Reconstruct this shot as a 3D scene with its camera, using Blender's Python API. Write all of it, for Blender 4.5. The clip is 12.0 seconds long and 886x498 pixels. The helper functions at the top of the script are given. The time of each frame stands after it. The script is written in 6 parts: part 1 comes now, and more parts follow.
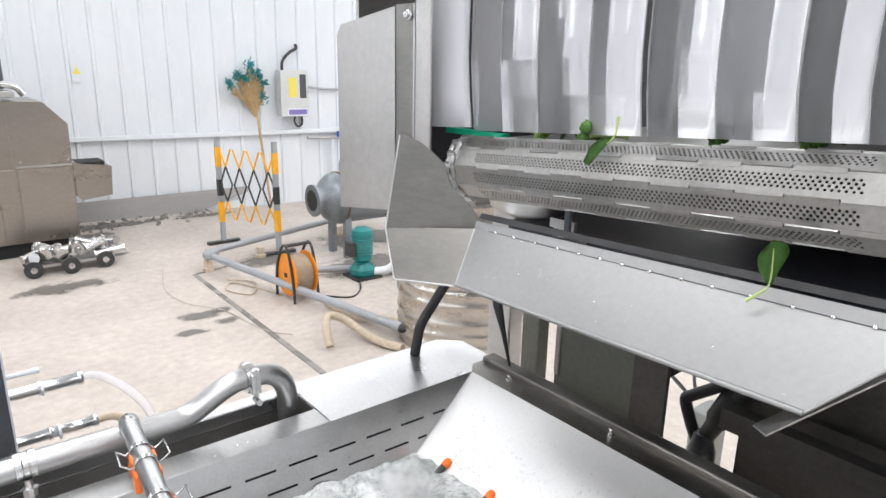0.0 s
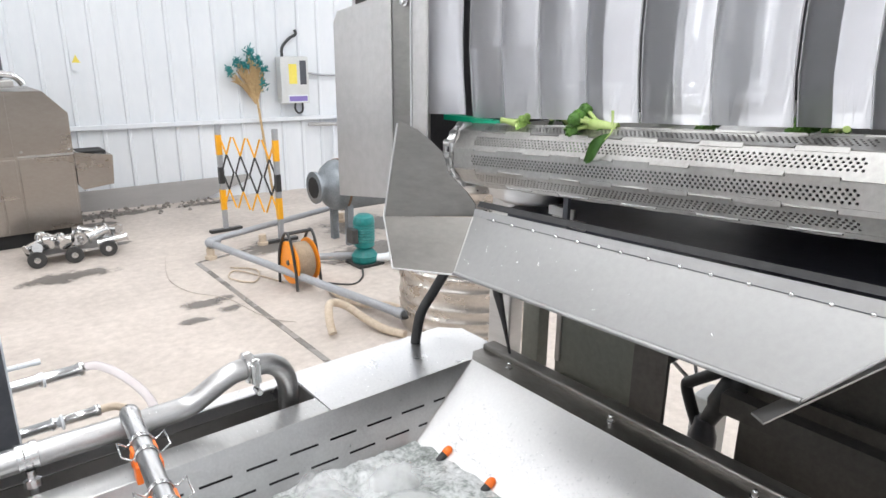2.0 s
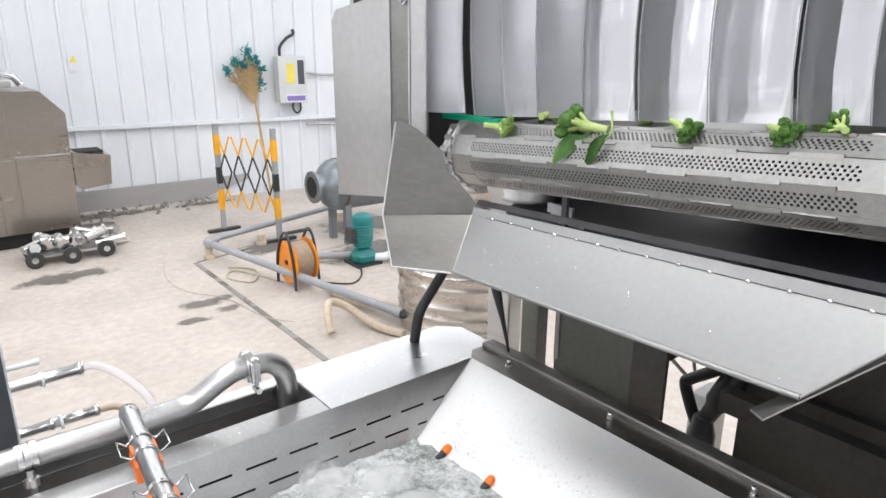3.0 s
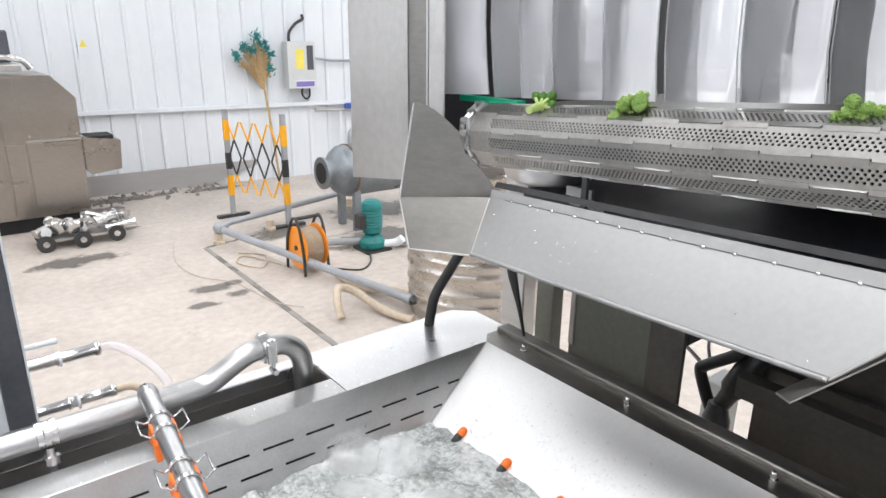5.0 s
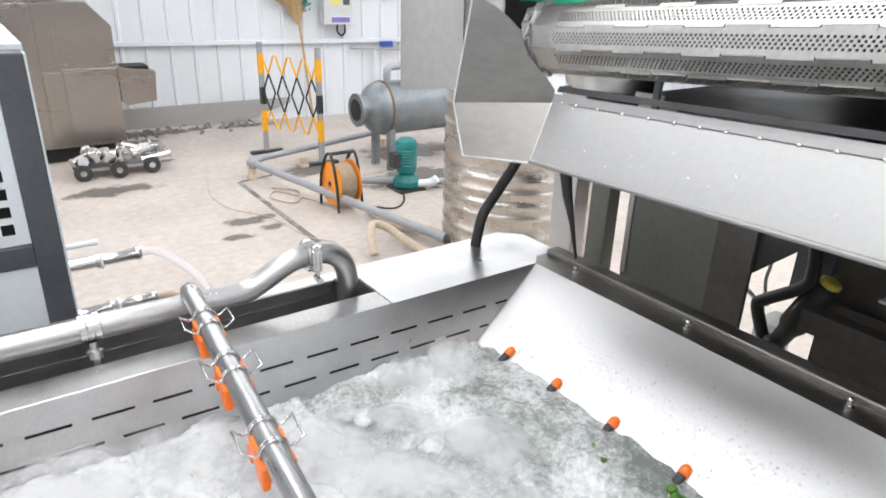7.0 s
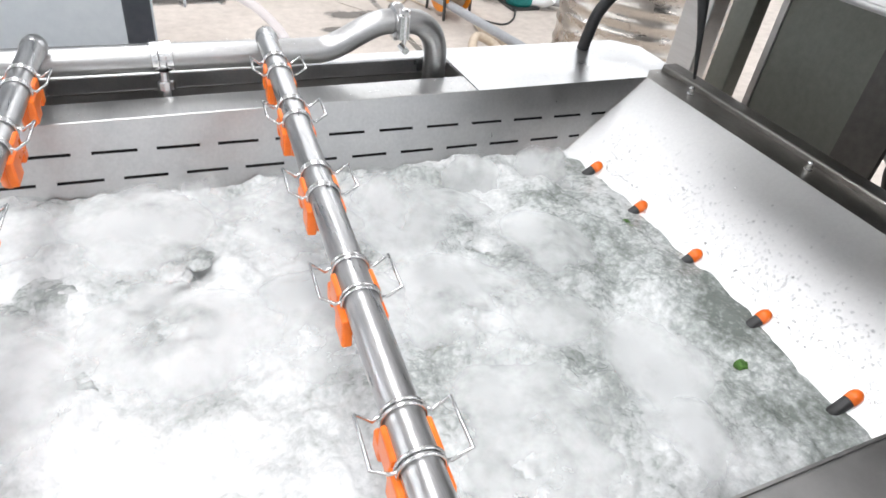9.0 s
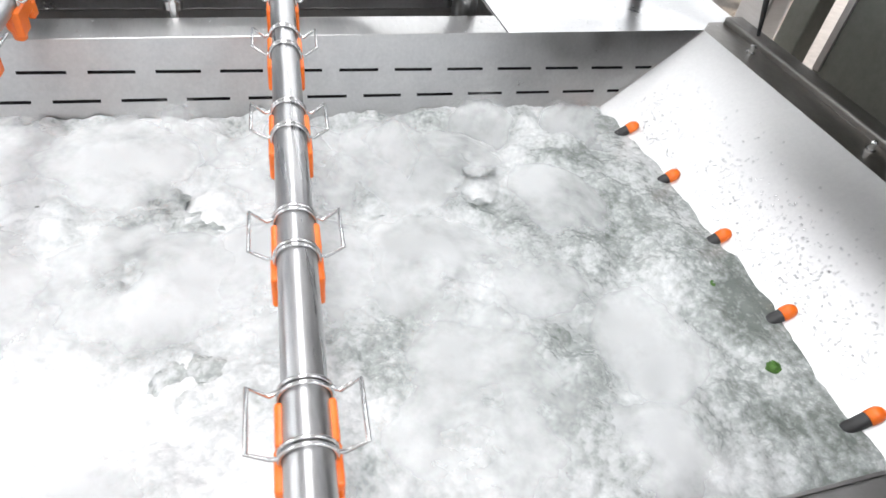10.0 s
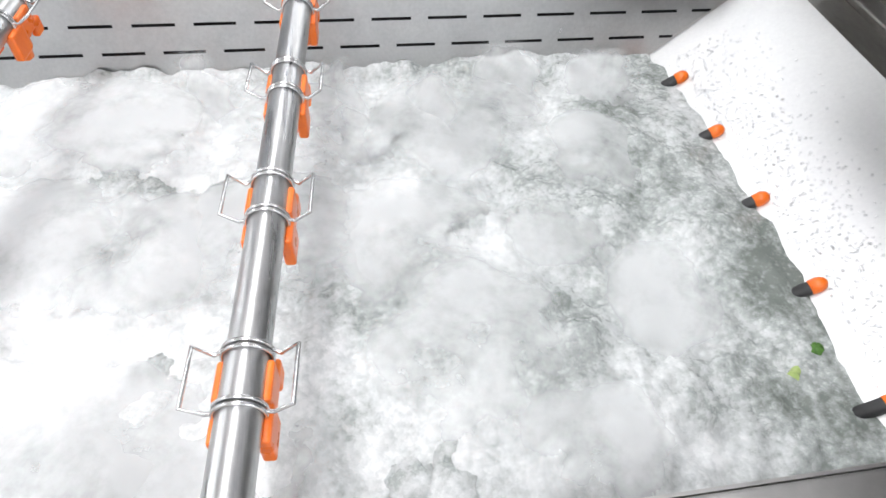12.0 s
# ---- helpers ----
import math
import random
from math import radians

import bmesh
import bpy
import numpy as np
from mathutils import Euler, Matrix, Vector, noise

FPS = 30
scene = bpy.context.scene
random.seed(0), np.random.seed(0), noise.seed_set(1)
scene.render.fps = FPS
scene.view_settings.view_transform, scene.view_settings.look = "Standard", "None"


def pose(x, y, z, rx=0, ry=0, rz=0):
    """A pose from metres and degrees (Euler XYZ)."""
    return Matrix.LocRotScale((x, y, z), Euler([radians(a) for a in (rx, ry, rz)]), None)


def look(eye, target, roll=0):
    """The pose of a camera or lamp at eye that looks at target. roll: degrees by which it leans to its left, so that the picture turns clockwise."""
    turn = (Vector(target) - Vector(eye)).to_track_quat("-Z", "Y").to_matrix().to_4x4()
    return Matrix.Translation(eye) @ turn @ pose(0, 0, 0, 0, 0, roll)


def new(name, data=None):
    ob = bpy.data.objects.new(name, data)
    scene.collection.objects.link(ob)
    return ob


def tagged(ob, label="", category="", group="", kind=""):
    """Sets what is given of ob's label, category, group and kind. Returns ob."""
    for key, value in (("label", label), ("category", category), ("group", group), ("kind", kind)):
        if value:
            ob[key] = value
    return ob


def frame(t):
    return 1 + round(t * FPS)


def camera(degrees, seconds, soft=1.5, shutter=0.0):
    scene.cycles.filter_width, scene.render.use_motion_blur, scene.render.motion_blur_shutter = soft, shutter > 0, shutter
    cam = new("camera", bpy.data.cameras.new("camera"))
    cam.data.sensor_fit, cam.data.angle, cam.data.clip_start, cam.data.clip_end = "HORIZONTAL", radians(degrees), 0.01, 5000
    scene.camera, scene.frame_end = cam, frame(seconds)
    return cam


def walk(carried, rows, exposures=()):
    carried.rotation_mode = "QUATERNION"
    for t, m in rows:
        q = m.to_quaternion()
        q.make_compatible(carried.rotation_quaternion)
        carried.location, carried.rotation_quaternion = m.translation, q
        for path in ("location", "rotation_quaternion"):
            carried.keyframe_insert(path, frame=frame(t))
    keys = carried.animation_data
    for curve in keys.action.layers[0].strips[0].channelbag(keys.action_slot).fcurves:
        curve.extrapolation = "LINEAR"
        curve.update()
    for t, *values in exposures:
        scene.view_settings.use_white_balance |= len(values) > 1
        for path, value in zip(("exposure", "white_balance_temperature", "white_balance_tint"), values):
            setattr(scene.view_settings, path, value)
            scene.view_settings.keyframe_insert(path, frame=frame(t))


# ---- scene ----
cam = camera(68.0, 12.0, shutter=0.3)
PATH = [
    (0, (-0.947, -1.056, 1.747), (0.263, 0.442, 1.206), 1.1),
    (0.5, (-0.942, -1.051, 1.747), (0.26, 0.447, 1.189), 1.0),
    (1, (-0.936, -1.052, 1.748), (0.262, 0.444, 1.177), 0.9),
    (1.5, (-0.937, -1.056, 1.751), (0.26, 0.438, 1.172), 0.7),
    (2, (-0.936, -1.057, 1.752), (0.259, 0.437, 1.168), 0.5),
    (2.5, (-0.937, -1.059, 1.752), (0.263, 0.431, 1.169), 0.4),
    (4.5, (-0.945, -1.044, 1.738), (0.239, 0.448, 1.127), 0.4),
    (5, (-0.952, -1.041, 1.737), (0.224, 0.453, 1.117), 0.6),
    (5.5, (-0.956, -1.039, 1.735), (0.215, 0.455, 1.108), 0.7),
    (6, (-0.961, -1.032, 1.719), (0.205, 0.466, 1.09), 0.9),
    (6.5, (-0.969, -1.012, 1.685), (0.174, 0.484, 1.01), 1.1),
    (7, (-0.967, -0.983, 1.638), (0.114, 0.518, 0.877), 1.7),
    (7.5, (-0.951, -0.959, 1.582), (0.046, 0.532, 0.698), 3.0),
    (7.7, (-0.944, -0.954, 1.565), (0.019, 0.526, 0.625), 3.6),
    (9.3, (-0.91, -0.958, 1.525), (-0.2, 0.422, 0.263), 8.9),
    (9.5, (-0.89, -0.951, 1.526), (-0.218, 0.415, 0.229), 9.4),
    (10, (-0.812, -0.934, 1.508), (-0.254, 0.424, 0.148), 9.3),
    (10.5, (-0.746, -0.934, 1.504), (-0.315, 0.408, 0.085), 7.6),
    (11, (-0.707, -0.939, 1.518), (-0.363, 0.369, 0.043), 5.6),
    (11.5, (-0.693, -0.943, 1.54), (-0.408, 0.343, 0.035), 3.8),
    (12, (-0.704, -0.942, 1.538), (-0.453, 0.339, 0.023), 3.1),
]
walk(cam, [(t, look(eye, target, roll)) for t, eye, target, roll in PATH])

# ---- world, lights, exposure ----
world = bpy.data.worlds.new("world")
scene.world = world
world.use_nodes = True
wn = world.node_tree
sky = wn.nodes.new("ShaderNodeTexSky")
sky.sky_type = "NISHITA"
sky.sun_disc = False
sky.sun_elevation, sky.sun_rotation = radians(50), radians(200)
wn.links.new(sky.outputs[0], wn.nodes["Background"].inputs[0])
wn.nodes["Background"].inputs[1].default_value = 0.12
scene.view_settings.exposure = 0.0


def area_lamp(name, m, sx, sy, power, colour=(1, 1, 1)):
    d = bpy.data.lights.new(name, "AREA")
    d.shape, d.size, d.size_y, d.energy, d.color = "RECTANGLE", sx, sy, power, colour
    ob = new(name, d)
    ob.matrix_world = m
    return ob


# ---- materials ----
def nodes_of(name):
    m = bpy.data.materials.new(name)
    m.use_nodes = True
    t = m.node_tree
    return m, t, t.nodes["Principled BSDF"]


def nd(t, kind, **inputs):
    n = t.nodes.new(kind)
    for k, v in inputs.items():
        n.inputs[k.replace("_", " ")].default_value = v
    return n


def ramp(t, src, stops):
    r = t.nodes.new("ShaderNodeValToRGB")
    e = r.color_ramp.elements
    while len(e) < len(stops):
        e.new(0.5)
    for k, (p, c) in enumerate(stops):
        e[k].position = p
        e[k].color = (*c, 1) if len(c) == 3 else c
    t.links.new(src, r.inputs[0])
    return r


def surface(name, dark, light, rough=(0.4, 0.6), metal=0.0, scale=8.0, stretch=(1, 1, 1), bump=0.1, fine=60.0, spec=0.5, vary=0.0, coat=0.0, coords="Object"):
    """A two-scale noise surface: dark and light base colours, roughness range, bump."""
    m, t, p = nodes_of(name)
    co = t.nodes.new("ShaderNodeTexCoord")
    mp = nd(t, "ShaderNodeMapping", Scale=stretch)
    t.links.new(co.outputs[coords], mp.inputs[0])
    a = nd(t, "ShaderNodeTexNoise", Scale=scale, Detail=6.0, Roughness=0.6)
    b = nd(t, "ShaderNodeTexNoise", Scale=fine, Detail=4.0, Roughness=0.65)
    t.links.new(mp.outputs[0], a.inputs[0])
    t.links.new(mp.outputs[0], b.inputs[0])
    mix = t.nodes.new("ShaderNodeMath")
    mix.operation = "MULTIPLY_ADD"
    mix.inputs[1].default_value = 0.45
    t.links.new(b.outputs[0], mix.inputs[0])
    half = t.nodes.new("ShaderNodeMath")
    half.operation = "MULTIPLY"
    half.inputs[1].default_value = 0.55
    t.links.new(a.outputs[0], half.inputs[0])
    t.links.new(half.outputs[0], mix.inputs[2])
    src = mix.outputs[0]
    if vary:
        info = t.nodes.new("ShaderNodeObjectInfo")
        v = t.nodes.new("ShaderNodeMath")
        v.operation = "MULTIPLY_ADD"
        v.inputs[1].default_value = vary
        t.links.new(info.outputs["Random"], v.inputs[0])
        t.links.new(src, v.inputs[2])
        src = v.outputs[0]
    r = ramp(t, src, [(0.32, dark), (0.68 + vary, light)])
    t.links.new(r.outputs[0], p.inputs["Base Color"])
    rr = nd(t, "ShaderNodeMapRange")
    rr.inputs[1].default_value, rr.inputs[2].default_value = 0.3, 0.7
    rr.inputs[3].default_value, rr.inputs[4].default_value = rough
    t.links.new(a.outputs[0], rr.inputs[0])
    t.links.new(rr.outputs[0], p.inputs["Roughness"])
    p.inputs["Metallic"].default_value = metal
    p.inputs["Specular IOR Level"].default_value = spec
    p.inputs["Coat Weight"].default_value = coat
    p.inputs["Coat Roughness"].default_value = 0.08
    if bump:
        bp = nd(t, "ShaderNodeBump", Strength=bump, Distance=0.004)
        t.links.new(mix.outputs[0], bp.inputs["Height"])
        t.links.new(bp.outputs[0], p.inputs["Normal"])
    return m


STEEL = surface("brushed_steel", (0.52, 0.52, 0.52), (0.64, 0.64, 0.64), (0.28, 0.42), 1.0, 3.0, (1, 1, 14), 0.02, 30.0)
STEEL_X = surface("brushed_steel_long", (0.44, 0.44, 0.44), (0.55, 0.55, 0.545), (0.27, 0.40), 1.0, 3.0, (6, 1, 6), 0.02, 30.0)
STEEL_DULL = surface("dull_steel", (0.42, 0.41, 0.40), (0.55, 0.54, 0.53), (0.36, 0.5), 1.0, 4.0, (1, 1, 1), 0.03, 40.0)
STEEL_WARM = surface("warm_steel", (0.36, 0.325, 0.29), (0.42, 0.385, 0.35), (0.24, 0.36), 1.0, 1.2, (1, 1, 2), 0.008, 20.0)
# steel darkened to carry dim reflections on the cheek and guard side
STEEL_DIMMED = surface("dimmed_steel", (0.18, 0.173, 0.163), (0.26, 0.25, 0.236), (0.30, 0.42), 1.0, 2.0, (1, 1, 3), 0.015, 30.0)
STEEL_TRAY = surface("tray_steel", (0.335, 0.335, 0.332), (0.385, 0.385, 0.38), (0.40, 0.54), 1.0, 2.0, (1, 1, 1), 0.01, 90.0)
STEEL_PIPE = surface("wet_pipe_steel", (0.38, 0.38, 0.38), (0.52, 0.52, 0.52), (0.28, 0.42), 1.0, 14.0, (1, 4, 4), 0.10, 90.0)
STEEL_BAR = surface("brushed_bar_steel", (0.38, 0.38, 0.385), (0.60, 0.60, 0.60), (0.25, 0.36), 1.0, 7.0, (16, 0.8, 16), 0.02, 50.0)
STEEL_WET = surface("wet_steel", (0.66, 0.66, 0.665), (0.75, 0.75, 0.75), (0.46, 0.58), 1.0, 7.0, (1, 1, 1), 0.05, 160.0)
STEEL_RIM = surface("wet_rim_steel", (0.52, 0.52, 0.53), (0.66, 0.66, 0.66), (0.24, 0.42), 1.0, 9.0, (1, 1, 1), 0.10, 160.0)
STEEL_BRIGHT = surface("polished_steel", (0.60, 0.60, 0.60), (0.72, 0.72, 0.72), (0.14, 0.28), 1.0, 6.0, (1, 1, 1), 0.03, 70.0)
STEEL_SLAT = surface("slat_steel", (0.29, 0.285, 0.27), (0.46, 0.455, 0.44), (0.30, 0.46), 1.0, 9.0, (1, 1, 1), 0.04, 90.0, vary=0.06)
STEEL_LIP = surface("dark_lip_steel", (0.24, 0.225, 0.21), (0.36, 0.345, 0.325), (0.32, 0.5), 1.0, 6.0, (3, 1, 3), 0.02, 40.0)
# blue-black of the shade under the drum, put into a sheet's colour
SHADED_BLUE = surface("blue_black_shade", (0.035, 0.038, 0.05), (0.06, 0.065, 0.085), (0.3, 0.5), 0.3, 4.0)
STEEL_BARREL = surface("barrel_steel", (0.50, 0.46, 0.42), (0.66, 0.62, 0.57), (0.22, 0.36), 1.0, 5.0, (1, 1, 2), 0.03, 40.0)
RUST = surface("rust_patch", (0.10, 0.05, 0.025), (0.22, 0.13, 0.07), (0.6, 0.8), 0.0, 20.0)
# near-black that puts the housing's inner shade into the sheet colour
INSIDE_SHADE = surface("shaded_inner_sheet", (0.02, 0.02, 0.023), (0.045, 0.045, 0.05), (0.4, 0.6), 0.2, 4.0)
# black that stands in for shade inside openings and hollows
SHADE_DARK = surface("shade_dark", (0.008, 0.008, 0.009), (0.02, 0.02, 0.02), (0.6, 0.9), 0.0, 5.0)
RUBBER = surface("black_rubber", (0.012, 0.012, 0.013), (0.03, 0.03, 0.032), (0.35, 0.55), 0.0, 20.0)
ORANGE = surface("orange_plastic", (0.80, 0.13, 0.01), (0.95, 0.22, 0.02), (0.25, 0.4), 0.0, 20.0, bump=0.03)
CONCRETE = surface("concrete", (0.40, 0.352, 0.311), (0.65, 0.585, 0.528), (0.55, 0.8), 0.0, 1.1, bump=0.25, fine=16.0, coords="Object")
CLADDING = surface("white_cladding", (0.69, 0.725, 0.76), (0.78, 0.805, 0.83), (0.35, 0.5), 0.0, 1.2, (1, 1, 0.4), 0.02, 8.0)
PANEL_GREY = surface("grey_sheet", (0.36, 0.35, 0.34), (0.47, 0.46, 0.45), (0.4, 0.6), 0.3, 2.0, (1, 1, 4))
ROOF = surface("roof_sheet", (0.55, 0.56, 0.58), (0.68, 0.69, 0.70), (0.5, 0.7), 0.0, 2.0)
TANK_GREY = surface("painted_vessel_grey", (0.15, 0.17, 0.185), (0.30, 0.325, 0.345), (0.25, 0.5), 0.55, 5.0)
TEAL = surface("teal_paint", (0.0, 0.13, 0.13), (0.01, 0.22, 0.21), (0.3, 0.45), 0.0, 12.0)
YELLOW = surface("yellow_paint", (0.80, 0.36, 0.01), (0.92, 0.46, 0.02), (0.35, 0.5), 0.0, 12.0)
REEL_ORANGE = surface("reel_orange", (0.75, 0.22, 0.01), (0.9, 0.32, 0.02), (0.3, 0.5), 0.0, 12.0)
HOSE_TAN = surface("tan_hose", (0.46, 0.36, 0.26), (0.66, 0.56, 0.44), (0.35, 0.5), 0.0, 20.0)
BLACK_PAINT = surface("black_paint", (0.02, 0.02, 0.02), (0.05, 0.05, 0.05), (0.3, 0.5), 0.0, 12.0)
GREY_PIPE = surface("grey_pipe", (0.30, 0.31, 0.33), (0.42, 0.43, 0.45), (0.35, 0.5), 0.2, 8.0)
GREEN_BELT = surface("green_plastic", (0.0, 0.30, 0.16), (0.01, 0.42, 0.24), (0.25, 0.35), 0.0, 8.0)
BROOM_TEAL = surface("teal_bristle", (0.01, 0.16, 0.17), (0.03, 0.30, 0.30), (0.5, 0.7), 0.0, 30.0, vary=0.1)
STRAW = surface("straw", (0.40, 0.26, 0.12), (0.58, 0.42, 0.22), (0.6, 0.8), 0.0, 30.0)
BOX_GREY = surface("cabinet_grey", (0.55, 0.56, 0.55), (0.66, 0.67, 0.66), (0.4, 0.5), 0.0, 6.0)
CAB_DARK = surface("dark_grey_frame", (0.05, 0.055, 0.065), (0.09, 0.095, 0.11), (0.35, 0.5), 0.0, 8.0)
CAB_WHITE = surface("pale_panel", (0.62, 0.66, 0.70), (0.72, 0.76, 0.79), (0.35, 0.5), 0.0, 6.0)
PURPLE = surface("purple_print", (0.20, 0.15, 0.42), (0.26, 0.20, 0.5), (0.4, 0.5), 0.0, 6.0)
YELLOW_LABEL = surface("yellow_label", (0.75, 0.62, 0.08), (0.85, 0.72, 0.15), (0.4, 0.5), 0.0, 6.0)
BLUE = surface("blue_handle", (0.02, 0.07, 0.35), (0.04, 0.12, 0.5), (0.3, 0.45), 0.0, 6.0)
# steel with the dimness under the conveyor put into its colour
STEEL_SHADE = surface("shaded_machine_steel", (0.10, 0.095, 0.088), (0.17, 0.16, 0.15), (0.30, 0.45), 0.6, 4.0)
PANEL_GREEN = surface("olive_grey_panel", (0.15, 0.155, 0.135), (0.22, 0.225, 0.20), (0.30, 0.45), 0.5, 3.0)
STAIN = surface("wet_concrete", (0.15, 0.138, 0.125), (0.30, 0.275, 0.25), (0.15, 0.4), 0.0, 5.0)
STRIP_EDGE = surface("plastic_cut_edge", (0.30, 0.30, 0.32), (0.42, 0.42, 0.44), (0.2, 0.3), 0.0, 20.0)
BROCCOLI = surface("broccoli_head", (0.022, 0.075, 0.010), (0.11, 0.26, 0.035), (0.5, 0.7), 0.0, 60.0, bump=0.6, fine=300.0)
STALK = surface("broccoli_stalk", (0.30, 0.43, 0.11), (0.52, 0.62, 0.26), (0.4, 0.55), 0.0, 20.0, bump=0.1)
LEAF = surface("broccoli_leaf", (0.035, 0.115, 0.02), (0.11, 0.26, 0.05), (0.3, 0.45), 0.0, 25.0)
PALE_HEAD = surface("young_floret_green", (0.09, 0.20, 0.025), (0.30, 0.44, 0.11), (0.45, 0.6), 0.0, 50.0, bump=0.4, fine=240.0)


def puddle_material():
    """Wet concrete that thins out unevenly towards the rim of its patch."""
    m, t, p = nodes_of("damp_patch")
    p.inputs["Base Color"].default_value = (0.17, 0.155, 0.14, 1)
    p.inputs["Roughness"].default_value = 0.35
    co = t.nodes.new("ShaderNodeTexCoord")
    sx = t.nodes.new("ShaderNodeSeparateXYZ")
    t.links.new(co.outputs["UV"], sx.inputs[0])
    ln = t.nodes.new("ShaderNodeVectorMath")
    ln.operation = "LENGTH"
    t.links.new(co.outputs["UV"], ln.inputs[0])
    nz = nd(t, "ShaderNodeTexNoise", Scale=7.0, Detail=6.0, Roughness=0.6)
    t.links.new(co.outputs["Object"], nz.inputs[0])
    ma = t.nodes.new("ShaderNodeMath")
    ma.operation = "MULTIPLY_ADD"
    ma.inputs[1].default_value = 1.5
    t.links.new(nz.outputs[0], ma.inputs[0])
    t.links.new(ln.outputs["Value"], ma.inputs[2])
    al = nd(t, "ShaderNodeMapRange")
    al.inputs[1].default_value, al.inputs[2].default_value = 1.15, 1.50
    al.inputs[3].default_value, al.inputs[4].default_value = 0.72, 0.0
    t.links.new(ma.outputs[0], al.inputs[0])
    t.links.new(al.outputs[0], p.inputs["Alpha"])
    return m


PUDDLE = puddle_material()


def patch(cx, cy, rx, ry, z, name, label, category):
    """A flat uneven damp patch on the floor."""
    bm = bmesh.new()
    uv = bm.loops.layers.uv.new("uv")
    q = ((-1, -1), (1, -1), (1, 1), (-1, 1))
    f = bm.faces.new([bm.verts.new((cx + rx * a, cy + ry * b, z)) for a, b in q])
    for lp, c in zip(f.loops, q):
        lp[uv].uv = c
    return solid(name, bm, PUDDLE, label, category, kind="stuff")


def clear_plastic():
    m, t, p = nodes_of("clear_curtain_plastic")
    out = t.nodes["Material Output"]
    tr = nd(t, "ShaderNodeBsdfTransparent", Color=(0.95, 0.95, 0.97, 1))
    df = nd(t, "ShaderNodeBsdfTranslucent", Color=(0.83, 0.835, 0.865, 1))
    ds = nd(t, "ShaderNodeBsdfDiffuse", Color=(0.82, 0.825, 0.855, 1))
    gl = nd(t, "ShaderNodeBsdfGlossy", Roughness=0.045)
    co = t.nodes.new("ShaderNodeTexCoord")
    nz = nd(t, "ShaderNodeTexNoise", Scale=9.0, Detail=5.0)
    t.links.new(co.outputs["Object"], nz.inputs[0])
    rg = nd(t, "ShaderNodeMapRange")
    rg.inputs[3].default_value, rg.inputs[4].default_value = 0.76, 0.95
    t.links.new(nz.outputs[0], rg.inputs[0])
    m1, m2, m3 = (t.nodes.new("ShaderNodeMixShader") for _ in range(3))
    m1.inputs[0].default_value = 0.5
    t.links.new(df.outputs[0], m1.inputs[1])
    t.links.new(ds.outputs[0], m1.inputs[2])
    t.links.new(rg.outputs[0], m2.inputs[0])
    t.links.new(tr.outputs[0], m2.inputs[1])
    t.links.new(m1.outputs[0], m2.inputs[2])
    lw = nd(t, "ShaderNodeLayerWeight", Blend=0.5)
    fr = nd(t, "ShaderNodeMapRange")
    fr.inputs[1].default_value, fr.inputs[2].default_value = 0.2, 1.0
    fr.inputs[3].default_value, fr.inputs[4].default_value = 0.04, 0.16
    t.links.new(lw.outputs["Facing"], fr.inputs[0])
    t.links.new(fr.outputs[0], m3.inputs[0])
    t.links.new(m2.outputs[0], m3.inputs[1])
    t.links.new(gl.outputs[0], m3.inputs[2])
    t.links.new(m3.outputs[0], out.inputs[0])
    bp = nd(t, "ShaderNodeBump", Strength=0.35, Distance=0.006)
    nz2 = nd(t, "ShaderNodeTexNoise", Scale=6.0, Detail=1.0)
    t.links.new(co.outputs["Object"], nz2.inputs[0])
    t.links.new(nz2.outputs[0], bp.inputs["Height"])
    t.links.new(bp.outputs[0], gl.inputs["Normal"])
    return m


CURTAIN = clear_plastic()


def hose_clear():
    m, t, p = nodes_of("clear_hose")
    p.inputs["Base Color"].default_value = (0.85, 0.80, 0.82, 1)
    p.inputs["Roughness"].default_value = 0.15
    p.inputs["Alpha"].default_value = 0.45
    return m


CLEAR_HOSE = hose_clear()


